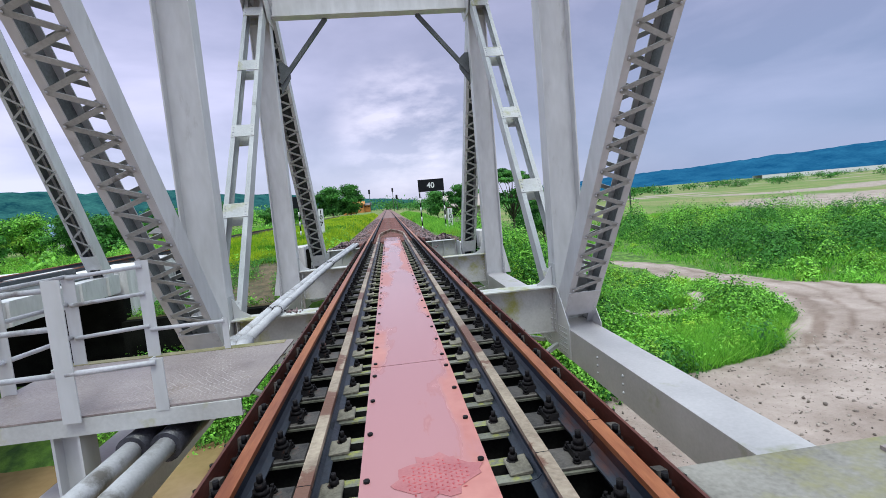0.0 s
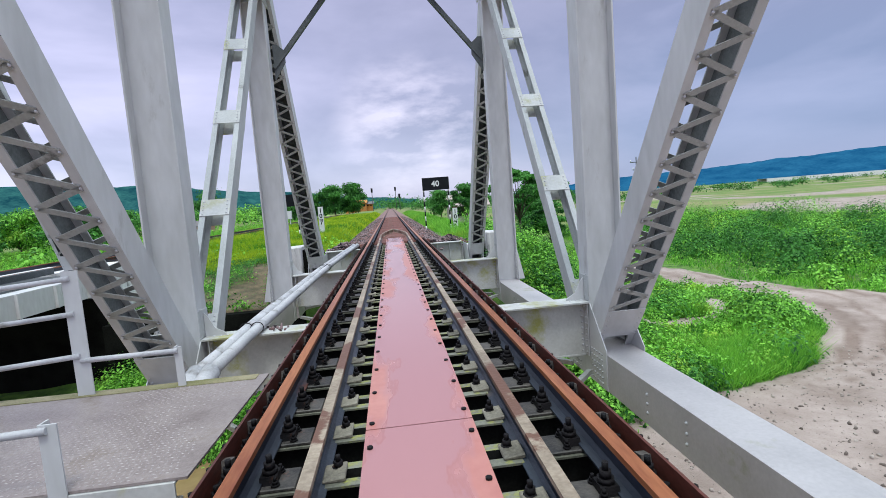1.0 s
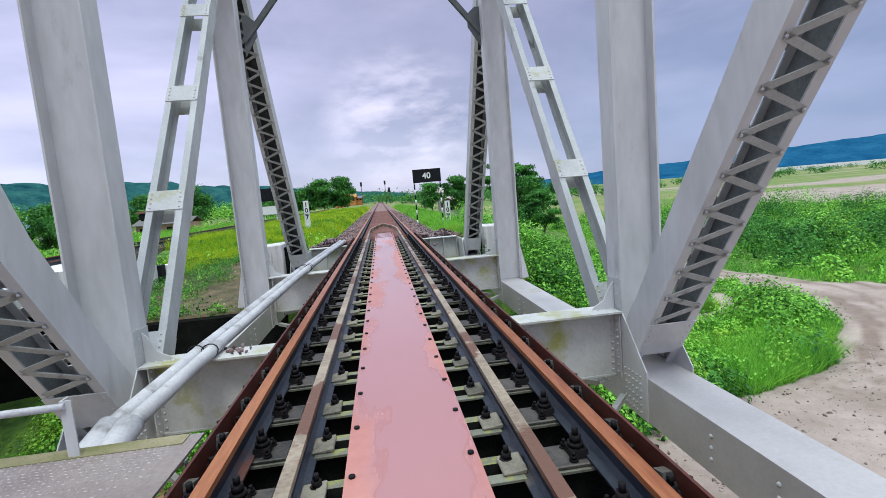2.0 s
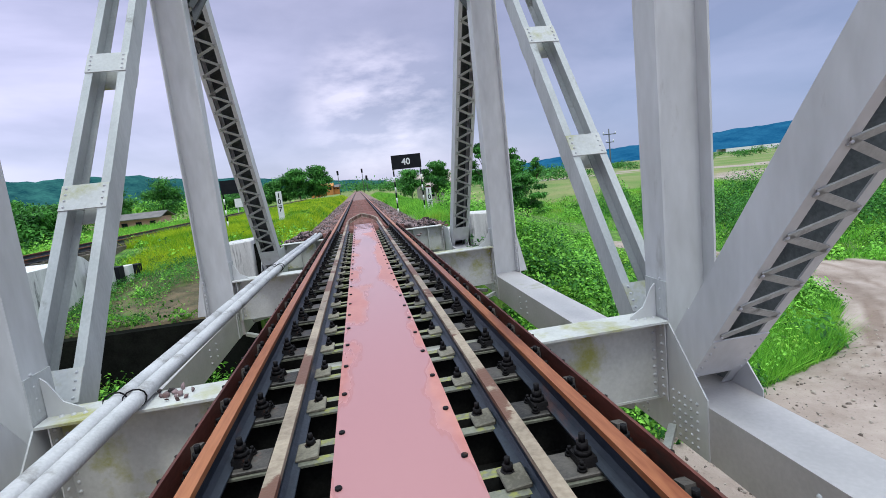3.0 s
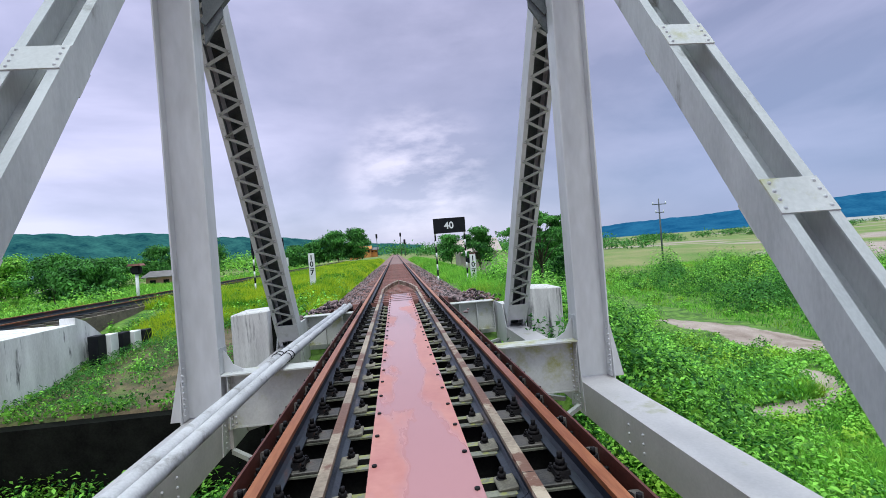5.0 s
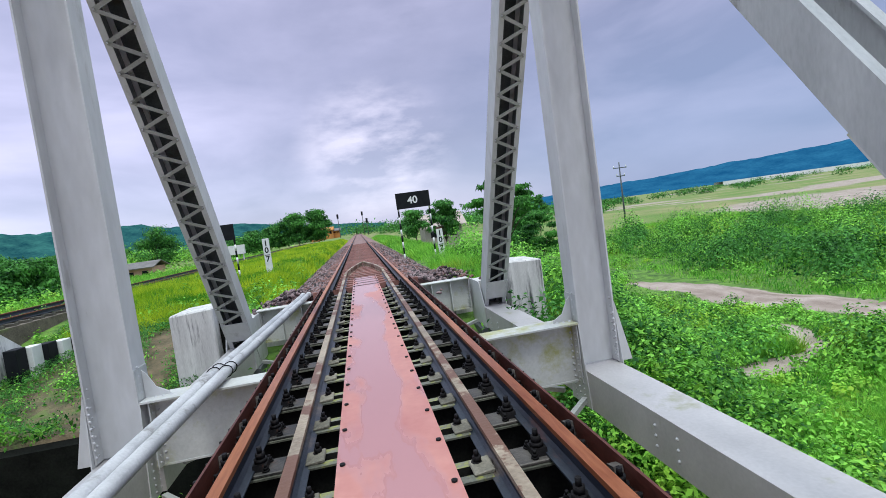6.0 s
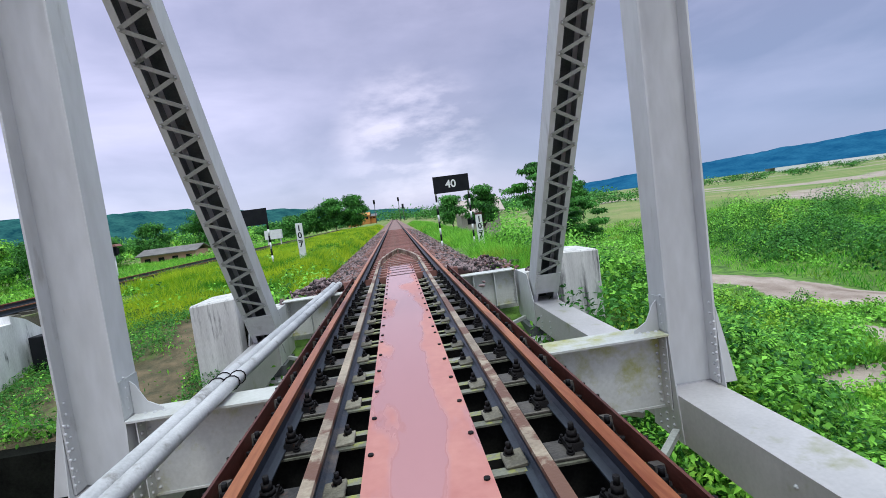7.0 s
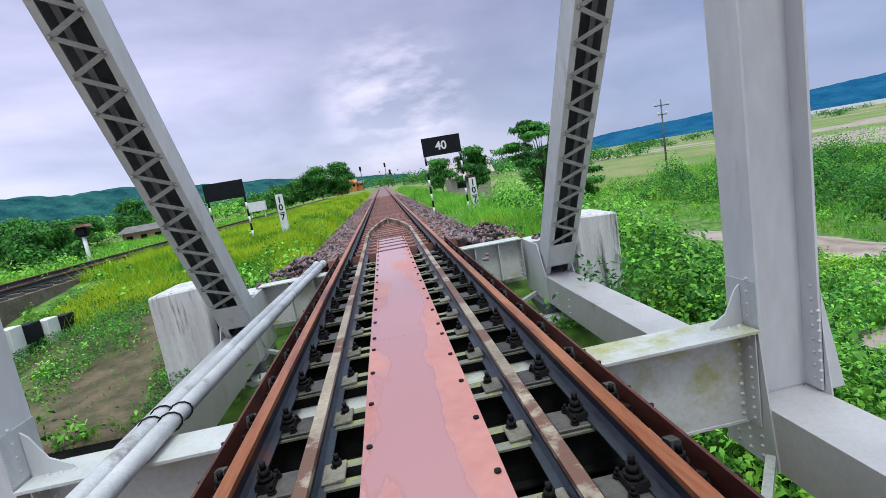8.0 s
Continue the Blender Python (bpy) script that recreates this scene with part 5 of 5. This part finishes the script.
prism(bm, [(-15.8, 1.55), (-15.0, 1.55), (-15.1, 1.68), (-15.7, 1.68)], "y", 36.1, 36.7)
part("hood", bm, SLEEPER_RED, t, "rust-red hood")

t = thing("electric_pole", "dark steel electricity pole with cross-arms and insulators", "pole", at=(32.4, 62.4, -3))
bm = bmesh.new()
tube(bm, [(32.4, 62.4, -3.5), (32.4, 62.4, 5.2)], [0.13, 0.07], 8)
part("mast", bm, PAINT_DARK, t)
for z, w in ((4.5, 0.9), (3.5, 0.55)):
    bm = bmesh.new()
    bar(bm, (32.4 - w, 62.3, z), (32.4 + w, 62.3, z), (0, 0, 1), -0.05, 0.05, -0.04, 0.04)
    part("cross_arm", bm, PAINT_DARK, t)
    for e in (-0.9, 0.9):
        bm = bmesh.new()
        tube(bm, [(32.4 + e * w, 62.3, z), (32.4 + e * w, 62.3, z + 0.3)], 0.06, 8)
        part("insulator", bm, WHITE, t)


# ---- far buildings ----
ORANGE = surface("orange_wall", (0.42, 0.16, 0.04), (0.60, 0.27, 0.07), 0.8, 0.0, 0.8, 8, 0.05)
PINKISH = surface("pink_wall", (0.50, 0.26, 0.20), (0.64, 0.38, 0.30), 0.8, 0.0, 0.8, 8, 0.05)
ROOF = surface("tin_roof", (0.10, 0.09, 0.09), (0.22, 0.20, 0.20), 0.6, 0.3, 1.0, 8, 0.1)
ROOF_BLUE = surface("blue_tin_roof", (0.10, 0.20, 0.36), (0.22, 0.34, 0.50), 0.6, 0.2, 1.0, 8, 0.1)
ROOF_PALE = surface("pale_tin_roof", (0.34, 0.27, 0.24), (0.48, 0.40, 0.37), 0.7, 0.2, 1.0, 8, 0.1)


def house(name, x, y, z, w, d, hgt, roof_h, wall, roof, label, windows=3):
    t = thing(name, label, "house", at=(x, y, z))
    bm = bmesh.new()
    box(bm, x - w / 2, x + w / 2, y, y + d, z - 2, z + hgt)
    part("wall", bm, wall, t)
    bm = bmesh.new()
    prism(bm, [(y - 0.7, z + hgt - 0.15), (y + d / 2, z + hgt + roof_h), (y + d + 0.7, z + hgt - 0.15), (y + d + 0.7, z + hgt), (y + d / 2, z + hgt + roof_h + 0.15), (y - 0.7, z + hgt)], "x", x - w / 2 - 0.6, x + w / 2 + 0.6)
    part("roof", bm, roof, t)
    for k in range(windows):
        cx = x - w / 2 + (k + 0.5) * w / windows
        bm = bmesh.new()
        box(bm, cx - 0.5, cx + 0.5, y - 0.06, y + 0.02, z + 0.8, z + hgt - 0.6)
        part("window", bm, BLACK, t)


house("station_building", -16.5, 240, 1.2, 10, 8, 2.6, 1.3, ORANGE, ORANGE, "orange-painted railway station building with a pitched roof", 5)
house("station_building", -11, 246, 1.4, 5, 6, 1.8, 1.0, ORANGE, ROOF, "small orange-painted station outbuilding", 3)
house("village_house", -41, 100, -2.2, 9.5, 6, 2.3, 0.9, PINKISH, ROOF, "low pink-walled house with a dark tin roof among trees", 4)
house("village_house", -66, 104, -2.0, 7, 6, 2.8, 1.2, CONCRETE, ROOF_BLUE, "white house with a blue tin roof among trees", 3)
house("village_house", -74, 118, -1.5, 6, 6, 4.2, 1.2, CONCRETE, ROOF_BLUE, "white two-storey house with a blue roof", 3)
house("village_house", 11.0, 70, -1.8, 5, 5, 2.2, 1.6, ROOF_PALE, ROOF_PALE, "hut with a weathered pale tin roof behind bushes", 2)
for x, y, hh in ((-6.5, 190, 8.5), (2.6, 205, 9.0), (3.6, 180, 5.5)):
    t = thing("signal_mast", "slender dark signal mast beside the far track", "signal", "signal masts", (x, y, -0.5))
    bm = bmesh.new()
    tube(bm, [(x, y, -0.8), (x, y, hh)], 0.12, 8)
    part("mast", bm, PAINT_DARK, t)
    bm = bmesh.new()
    box(bm, x - 0.35, x + 0.35, y - 0.2, y + 0.2, hh - 1.6, hh)
    part("signal_head", bm, BLACK, t)
t = tagged(raw("river_embankment", [(x, y, z) for x, y in ((430, 520), (900, 430)) for z in (-5, 0.6)] + [(430, 535, -5), (430, 535, 0.6), (900, 445, -5), (900, 445, 0.6)], [(0, 2, 3, 1), (1, 3, 7, 5), (4, 5, 7, 6)], WHITE), "long pale bank far across the river plain", "bank", kind="structure")

# a heap of spare ballast at the end of the left shoulder
hx, hy = rng.normal(-1.95, 0.38, 420), rng.normal(20.15, 0.5, 420)
hz = -0.42 + 0.34 * np.exp(-((hx + 1.95) ** 2 / 0.2 + (hy - 20.15) ** 2 / 0.5)) * rng.uniform(0.4, 1, 420)
stones("ballast_heap", hx, hy, hz, rng.uniform(0.03, 0.062, 420), "heap of dark broken ballast stones beside the pipe ends")
hx, hy = rng.normal(2.2, 0.4, 420), rng.normal(20.75, 0.9, 420)
hz = -0.45 + 0.28 * np.exp(-((hx - 2.2) ** 2 / 0.25 + (hy - 20.75) ** 2 / 1.2)) * rng.uniform(0.4, 1, 420)
stones("ballast_heap", hx, hy, hz, rng.uniform(0.03, 0.062, 420), "heap of dark broken ballast stones on the shoulder")


# ---- vegetation ----
def leaf_mesh(name, p, size, material, lift=0.6, slim=0.42, facing=None):
    """One bent four-cornered leaf at each point."""
    n = len(p)
    a = rng.uniform(0, 6.283, n)
    tilt = rng.normal(0.15, lift, n)
    d = np.stack([np.cos(a) * np.cos(tilt), np.sin(a) * np.cos(tilt), np.sin(tilt)], 1)
    side = np.stack([-np.sin(a), np.cos(a), rng.normal(0, 0.45, n)], 1)
    side /= np.linalg.norm(side, axis=1)[:, None]
    if facing is not None:
        out = facing + rng.normal(0, 0.38, (n, 3))
        out /= np.linalg.norm(out, axis=1)[:, None]
        d = np.cross(out, rng.normal(0, 1, (n, 3)))
        d /= np.linalg.norm(d, axis=1)[:, None]
        side = np.cross(out, d)
    s = (np.asarray(size) * rng.uniform(0.6, 1.35, n))[:, None]
    mid = p + d * s * 0.5
    tip = p + d * s + np.array([0, 0, -0.22]) * s
    v = np.stack([p, mid + side * s * slim * 0.5, tip, mid - side * s * slim * 0.5], 1).reshape(-1, 3)
    f = np.arange(n * 4).reshape(n, 4)
    return fast_mesh(name, v, f, material)


def blade_mesh(name, p, tall, wide, material, lean=0.35):
    n = len(p)
    a = rng.uniform(0, 6.283, n)
    h = (np.asarray(tall) * rng.uniform(0.5, 1.3, n))[:, None]
    w = np.stack([np.cos(a), np.sin(a), np.zeros(n)], 1) * (np.ones(n) * wide)[:, None]
    bend = np.stack([rng.normal(0, lean, n), rng.normal(0, lean, n), np.ones(n)], 1) * h
    v = np.stack([p - w, p + w, p + bend], 1).reshape(-1, 3)
    return fast_mesh(name, v, np.arange(n * 3).reshape(n, 3), material)


def field(n, x0, x1, y0, y1, keep=None, near=0.0):
    x, y = rng.uniform(x0, x1, n), y0 + (y1 - y0) * rng.uniform(0, 1, n) ** (1 + near)
    if keep is not None:
        ok = rng.uniform(0, 1, n) < keep(x, y)
        x, y = x[ok], y[ok]
    return x, y


def bumps(x, y, s, k=0.0):
    return np.clip(0.5 + 0.5 * ripple(x, y, s, k) * 0.9 + 0.28 * ripple(x, y, s * 2.3, k + 1.1), 0, 1.3)


def canopy(name, x, y, height, size, material, label, lift=0.6, hollow=0.5):
    z = ground_height(x, y) + height * (1 - hollow * rng.uniform(0, 1, len(x)) ** 1.6)
    ob = leaf_mesh(name, np.stack([x, y, z], 1), size, material, lift)
    return tagged(ob, label, "plants", kind="stuff")


def grassy(x, y):
    return 1 - ease(0.25, 0.6, sand_share(x, y))


def thicket(name, x, y, radius, material, label, leaf=0.1, dense=70, tall=1.0):
    """Rounded leafy bushes at the given places: leaves over each bush's dome, with gaps."""
    pts, sizes, outs = [], [], []
    for cx, cy, r in zip(x, y, radius):
        n = max(int(dense * (r / 0.6) ** 1.6), 12)
        a, u = rng.uniform(0, 6.283, n), rng.uniform(0.0, 1.0, n)
        rad = r * rng.uniform(0.72, 1.08, n) * (1 + 0.22 * np.sin(3 * a + cx * 7))
        rho = np.sqrt(1 - u * u)
        px, py = cx + rad * rho * np.cos(a), cy + rad * rho * np.sin(a)
        pts.append(np.stack([px, py, ground_height(px, py) + rad * u * tall], 1))
        outs.append(np.stack([rho * np.cos(a), rho * np.sin(a), u + 0.15], 1))
        sizes.append(np.full(n, leaf * rng.uniform(0.75, 1.3)))
    return tagged(leaf_mesh(name, np.concatenate(pts), np.concatenate(sizes), material, 0.55, 0.55, np.concatenate(outs)), label, "bushes", kind="stuff")


# plants stay low along the edge of the sand
def margin(x, y):
    ahead = [sand_share(x + k * 0.55, y + k * 0.83) for k in (0.8, 1.8, 2.8, 3.8)]
    return 1 - 0.82 * np.clip(np.max(ahead, axis=0), 0, 1)


# lush creepers beside and under the bridge
def clear_of_track(x, y):
    return np.where((np.abs(x) < 4.3) & (y > 16.9), 0.0, 1.0)


def around_bridge(x, y):
    return grassy(x, y) * clear_of_track(x, y) * np.where(x < 1.5, ease(12.2, 13.2, y), ease(10.3, 11.6, y)) * np.where(x < 3.0, y < 16.2, 1)


x, y = field(14000, 3.0, 16.5, 10.6, 30, lambda x, y: grassy(x, y) * clear_of_track(x, y), 0.5)
canopy("creeper_carpet", x, y, (0.12 + 0.45 * bumps(x, y, 0.75)) * margin(x, y), 0.11, LEAF, "lush green leafy carpet on the bank beside the bridge")
x, y = field(800, 2.6, 17.5, 10.8, 27, lambda x, y: around_bridge(x, y) * np.where((x > 8) & (y < 17.5), 0.25, 1), 0.3)
thicket("creeper_bushes", x, y, 0.3 + 1.0 * np.clip(bumps(x, y, 0.5, 0.7), 0, 1) ** 1.5 * rng.uniform(0.5, 1.2, len(x)) * margin(x, y), LEAF, "bright green creeper bushes on the bank beside the bridge", 0.11, 180, 1.1)
x, y = field(420, 2.6, 17.5, 11.4, 27, lambda x, y: around_bridge(x, y) * np.where((x > 8) & (y < 17.5), 0.1, 1), 0.3)
thicket("creeper_bushes", x, y, rng.uniform(0.35, 1.0, len(x)) * margin(x, y), LEAF_DARK, "darker green bushes on the bank beside the bridge", 0.13, 120, 0.95)
x, y = field(800, -8.6, 3.2, 11, 16.4, around_bridge)
thicket("creeper_bushes", x, y, rng.uniform(0.3, 0.85, len(x)), LEAF, "bright green creepers on the bank under the bridge", 0.095, 120)
# patchy weeds on the left slope
x, y = field(40000, -9.6, -3.1, 16.55, 25, lambda x, y: ease(0.12, 0.5, bumps(x, y, 0.9, 2.0) + 0.25 * bumps(x, y, 3.0)) * (1 - 0.97 * ease(0.55, 0.8, earth_share(x, y))))
canopy("slope_weeds", x, y, 0.05 + 0.22 * bumps(x, y, 1.6, 0.3), 0.065, LEAF_DARK, "low weeds on the brown earth slope")
x, y = field(260, -9.2, -3.2, 16.3, 23)
keep = earth_share(x, y) < 0.7
thicket("slope_weeds", x[keep], y[keep], rng.uniform(0.1, 0.3, keep.sum()), LEAF, "tufts of weeds on the slope", 0.065, 160)
x, y = field(40, -8.6, -3.1, 16.3, 16.7)
thicket("slope_weeds", x, y, rng.uniform(0.15, 0.3, 40), LEAF, "weeds hanging over the black retaining wall", 0.09, 120)
# yellowish meadow between the two tracks
x, y = field(160000, -10.4, -2.4, 20.2, 110, lambda x, y: (0.35 + 0.65 * bumps(x, y, 0.7, 0.2)) * ease(21.0, 23.4, y) * (1 - 0.9 * earth_share(x, y)) * np.where((x < -8.9) & (y < 26.6), 0.0, 1.0), 1.0)
z = ground_height(x, y)
tagged(blade_mesh("meadow_grass", np.stack([x, y, z], 1), 0.28 + 0.16 * bumps(x, y, 1.2), 0.013 + 0.0005 * (y - 20), GRASS_YELLOW, 0.5), "yellow-green meadow grass between the tracks", "grass", kind="stuff")
x, y = field(70, -4.4, -2.4, 20.5, 48, None, 0.8)
thicket("track_weeds", x, y, rng.uniform(0.15, 0.5, 70), LEAF, "bright weeds along the ballast shoulder", 0.11, 110)
x, y = field(160, -10.0, -3.4, 23, 70, None, 0.8)
thicket("meadow_weeds", x, y, rng.uniform(0.12, 0.4, 160), LEAF, "broad-leaved weeds in the meadow", 0.12, 110)
x, y = field(420, -13.4, -10.2, 20.6, 90, None, 0.6)
thicket("neighbour_weeds", x, y, rng.uniform(0.1, 0.3, 420), LEAF, "low weeds growing along the neighbouring track", 0.1, 60)
# grass and bushes on the right of the far track
x, y = field(130000, 2.5, 13, 19.9, 100, lambda x, y: (0.45 + 0.55 * bumps(x, y, 0.8, 1.2)) * np.where((x > 2.5) & (x < 4.4) & (y > 26.5) & (y < 29.6), 0.12, 1), 1.0)
z = ground_height(x, y)
tagged(blade_mesh("bank_grass", np.stack([x, y, z], 1), 0.34 + 0.2 * bumps(x, y, 1.0), 0.013 + 0.0005 * (y - 20), GRASS, 0.5), "bright green grass on the embankment", "grass", kind="stuff")
x, y = field(800, 4.6, 17, 20, 60, grassy, 0.6)
thicket("bank_bushes", x, y, rng.uniform(0.3, 1.0, len(x)) * ease(3, 7, x) * margin(x, y), LEAF, "leafy green bushes on the embankment", 0.14, 90)
x, y = field(140, 4.6, 7.5, 23, 60, None, 0.6)
thicket("bank_bushes", x, y, rng.uniform(0.2, 0.5, 140), LEAF, "leafy weeds beside the ballast", 0.12, 90)
# grass tongue beside the sand and the bushy belt behind it
x, y = field(150000, 4.5, 18.5, 11, 30, lambda x, y: grassy(x, y) * (0.12 + 0.88 * ease(6.0, 9.5, x + 0.8 * ripple(x, y, 0.7)) * ease(21, 16, y - 0.35 * x + 3.0)))
z = ground_height(x, y)
tagged(blade_mesh("tall_grass", np.stack([x, y, z], 1), (0.40 + 0.32 * bumps(x, y, 0.8)) * margin(x, y), 0.013, GRASS, 0.5), "tall bright green grass beside the sand track", "grass", kind="stuff")
x, y = field(520, 20, 62, 20, 66, grassy, 0.2)
big = rng.uniform(0, 1, len(x)) ** 3
thicket("shrub_belt", x, y, 0.3 + 0.85 * big, LEAF, "belt of rounded green shrubs between sand track and fields", 0.16, 190, 1.0)
x, y = field(130, 22, 60, 26, 60, grassy, 0.2)
thicket("shrub_belt", x, y, rng.uniform(0.8, 1.9, len(x)), LEAF_DARK, "darker shrubs in the green belt", 0.17, 150, 1.25)
x, y = field(42, 26, 60, 32, 60, grassy, 0.2)
thicket("shrub_belt", x, y, rng.uniform(1.0, 2.1, len(x)), LEAF, "tall rounded bright green shrubs in the belt", 0.18, 160, 1.35)
x, y = field(110000, 19.3, 70, 16, 70, lambda x, y: grassy(x, y) * (0.45 + 0.55 * ease(0.3, 0.7, bumps(x, y, 0.22, 0.5))))
z = ground_height(x, y)
tagged(blade_mesh("tall_grass", np.stack([x, y, z], 1), 0.26 + 0.22 * bumps(x, y, 0.5), 0.025, GRASS, 0.5), "tall green grass among the shrubs", "grass", kind="stuff")
# behind the neighbouring track
x, y = field(60000, -60, -14.2, 20, 100)
z = ground_height(x, y)
tagged(blade_mesh("tall_grass", np.stack([x, y, z], 1), 0.6, 0.04, GRASS, 0.5), "tall green grass behind the neighbouring track", "grass", kind="stuff")
x, y = field(420, -62, -15.5, 28, 100)
thicket("trackside_shrubs", x, y, rng.uniform(0.4, 1.2, 420) * (0.4 + 0.6 * ease(2.5, 6.0, np.abs(x + 0.447 * (y - 8.4)))), LEAF, "rounded green shrubs behind the neighbouring track", 0.26, 70)


def tree(x, y, height, radius, trunk_h, leaf, count, material, label, flat=0.75, clusters=26, name="tree", loose=1.0):
    """A tapered trunk with limbs; the crown is many leaf clumps with gaps."""
    z = float(ground_height(x, y))
    t = thing(name, label, "tree", "trees", (x, y, z))
    bm = bmesh.new()
    top = z + trunk_h
    r0 = 0.035 * height * 0.6
    tube(bm, [(x, y, z - 0.3), (x + 0.05 * radius, y, z + trunk_h * 0.5), (x, y, top), (x + 0.05, y, z + height * 0.85)], [r0, r0 * 0.8, r0 * 0.6, r0 * 0.15], 8)
    ends = []
    cz = z + trunk_h + (height - trunk_h) * 0.5
    for k in range(clusters):
        a, e = rng.uniform(0, 6.283), rng.uniform(-0.9, 1.3)
        rr = radius * rng.uniform(0.25, 0.95)
        ends.append((x + rr * math.cos(a) * math.cos(e), y + rr * math.sin(a) * math.cos(e), cz + (height - trunk_h) * 0.5 * math.sin(e) * rng.uniform(0.7, 1.05)))
    for e in ends[::2]:
        f = rng.uniform(0.35, 0.75)
        s0 = Vector((x, y, z + trunk_h * 0.7 + (e[2] - z - trunk_h * 0.7) * 0.35 * f))
        tube(bm, [s0, s0.lerp(Vector(e), 0.5) + Vector((0, 0, 0.08 * radius)), e], [r0 * 0.35, r0 * 0.2, r0 * 0.06], 5)
    part("trunk", bm, BARK, t)
    per = count * 3 // clusters
    pts, outs = [], []
    for e in ends:
        spread = radius * rng.uniform(0.14, 0.30) * loose
        off = np.clip(rng.normal(0, 1, (per, 3)), -1.9, 1.9)
        outs.append(off * 0.5 + np.array([0, 0, 0.35]))
        pts.append(np.array(e) + off * np.array([spread, spread, spread * flat * 0.6]))
    crown = leaf_mesh("crown", np.concatenate(pts), leaf, material, 0.5, 0.5, np.concatenate(outs))
    crown.parent = t
    crown.matrix_parent_inverse = t.matrix_basis.inverted()
    return t


tree(6.4, 43, 4.7, 1.15, 1.5, 0.2, 2400, LEAF_DARK, "small dark green tree behind the speed board")
tree(5.2, 52, 3.4, 1.4, 0.9, 0.22, 1800, LEAF_DARK, "bushy dark green tree beside the far track")
tree(10.6, 41, 7.9, 2.9, 4.4, 0.24, 3200, LEAF_DARK, "slender tree with flat spreading layers of leaves", 0.22, 24, loose=0.55)
tree(14.2, 44, 5.0, 2.2, 1.6, 0.24, 2600, LEAF_DARK, "leafy green tree on the embankment", 0.3, 20, loose=0.65)
tree(16.5, 56, 5.0, 2.6, 1.2, 0.32, 2400, LEAF_DARK, "dark green tree on the embankment")
tree(20.5, 70, 5.5, 3.0, 1.0, 0.36, 2400, LEAF_DARK, "dark green tree beyond the embankment")
tree(31, 110, 9.0, 1.7, 1.0, 0.4, 1600, LEAF_DARK, "slim dark conifer-like tree on the plain", 0.9)
tree(41, 112, 6.0, 1.5, 1.0, 0.4, 1000, LEAF_DARK, "small dark tree on the plain")
for x, y, h, r in ((-29, 126, 4.4, 3.4), (-23.5, 124, 5.2, 3.4), (-18.5, 126, 6.2, 3.4), (-13.6, 124, 8.0, 3.4), (-9.2, 125, 8.3, 3.0)):
    tree(x, y, h, r, 0.4, 0.5, 2600, LEAF_DARK, "large rounded green tree beside the far track", 0.8)
for x, y, h, r, m in ((-39.5, 112, 10.0, 4.2, LEAF_DARK), (-48, 110, 9.0, 3.6, LEAF_DARK), (-31, 58, 7.0, 3.0, LEAF_DARK), (-35, 64, 6.2, 3.2, LEAF_DARK), (-42, 70, 8.0, 3.0, LEAF_DARK), (-47, 60, 8.5, 3.0, LEAF_DARK), (-54, 78, 8.0, 4.0, LEAF), (-49, 95, 7.0, 3.2, LEAF_DARK), (-62, 90, 8, 4, LEAF_DARK)):
    tree(x, y, h * 0.82, r, 0.9, 0.42, 2400, m, "green tree behind the neighbouring track", 0.7)


def woods(name, n, place, tall, wide, leaf, material, label):
    """Far woods: crowns of big leaf clumps in one mesh."""
    pts = []
    for k in range(n):
        x, y = place()
        h = tall * rng.uniform(0.6, 1.25)
        g = float(ground_height(x, y))
        pts.append(np.array([x, y, g + h * 0.5]) + np.clip(rng.normal(0, 1, (170, 3)), -1.9, 1.9) * np.array([wide, wide, h * 0.24]))
    return tagged(leaf_mesh(name, np.concatenate(pts), leaf, material, 0.5), label, "woods", kind="stuff")


woods("far_woods", 170, lambda: (rng.uniform(-170, 130), rng.uniform(270, 420)), 7, 3.5, 1.6, LEAF_DARK, "line of trees far along the railway")
woods("village_trees", 170, lambda: (rng.uniform(-190, -30), rng.uniform(105, 240)), 6.0, 2.6, 1.1, LEAF, "dense trees of the village below the hill")
woods("plain_trees", 60, lambda: (rng.uniform(90, 420), rng.uniform(230, 420)), 4.0, 2.6, 1.4, LEAF_DARK, "scattered low trees on the river plain")
woods("plain_trees", 26, lambda: (rng.uniform(16, 60), rng.uniform(120, 220)), 4.0, 2.4, 1.0, LEAF_DARK, "low bushes at the edge of the plain")
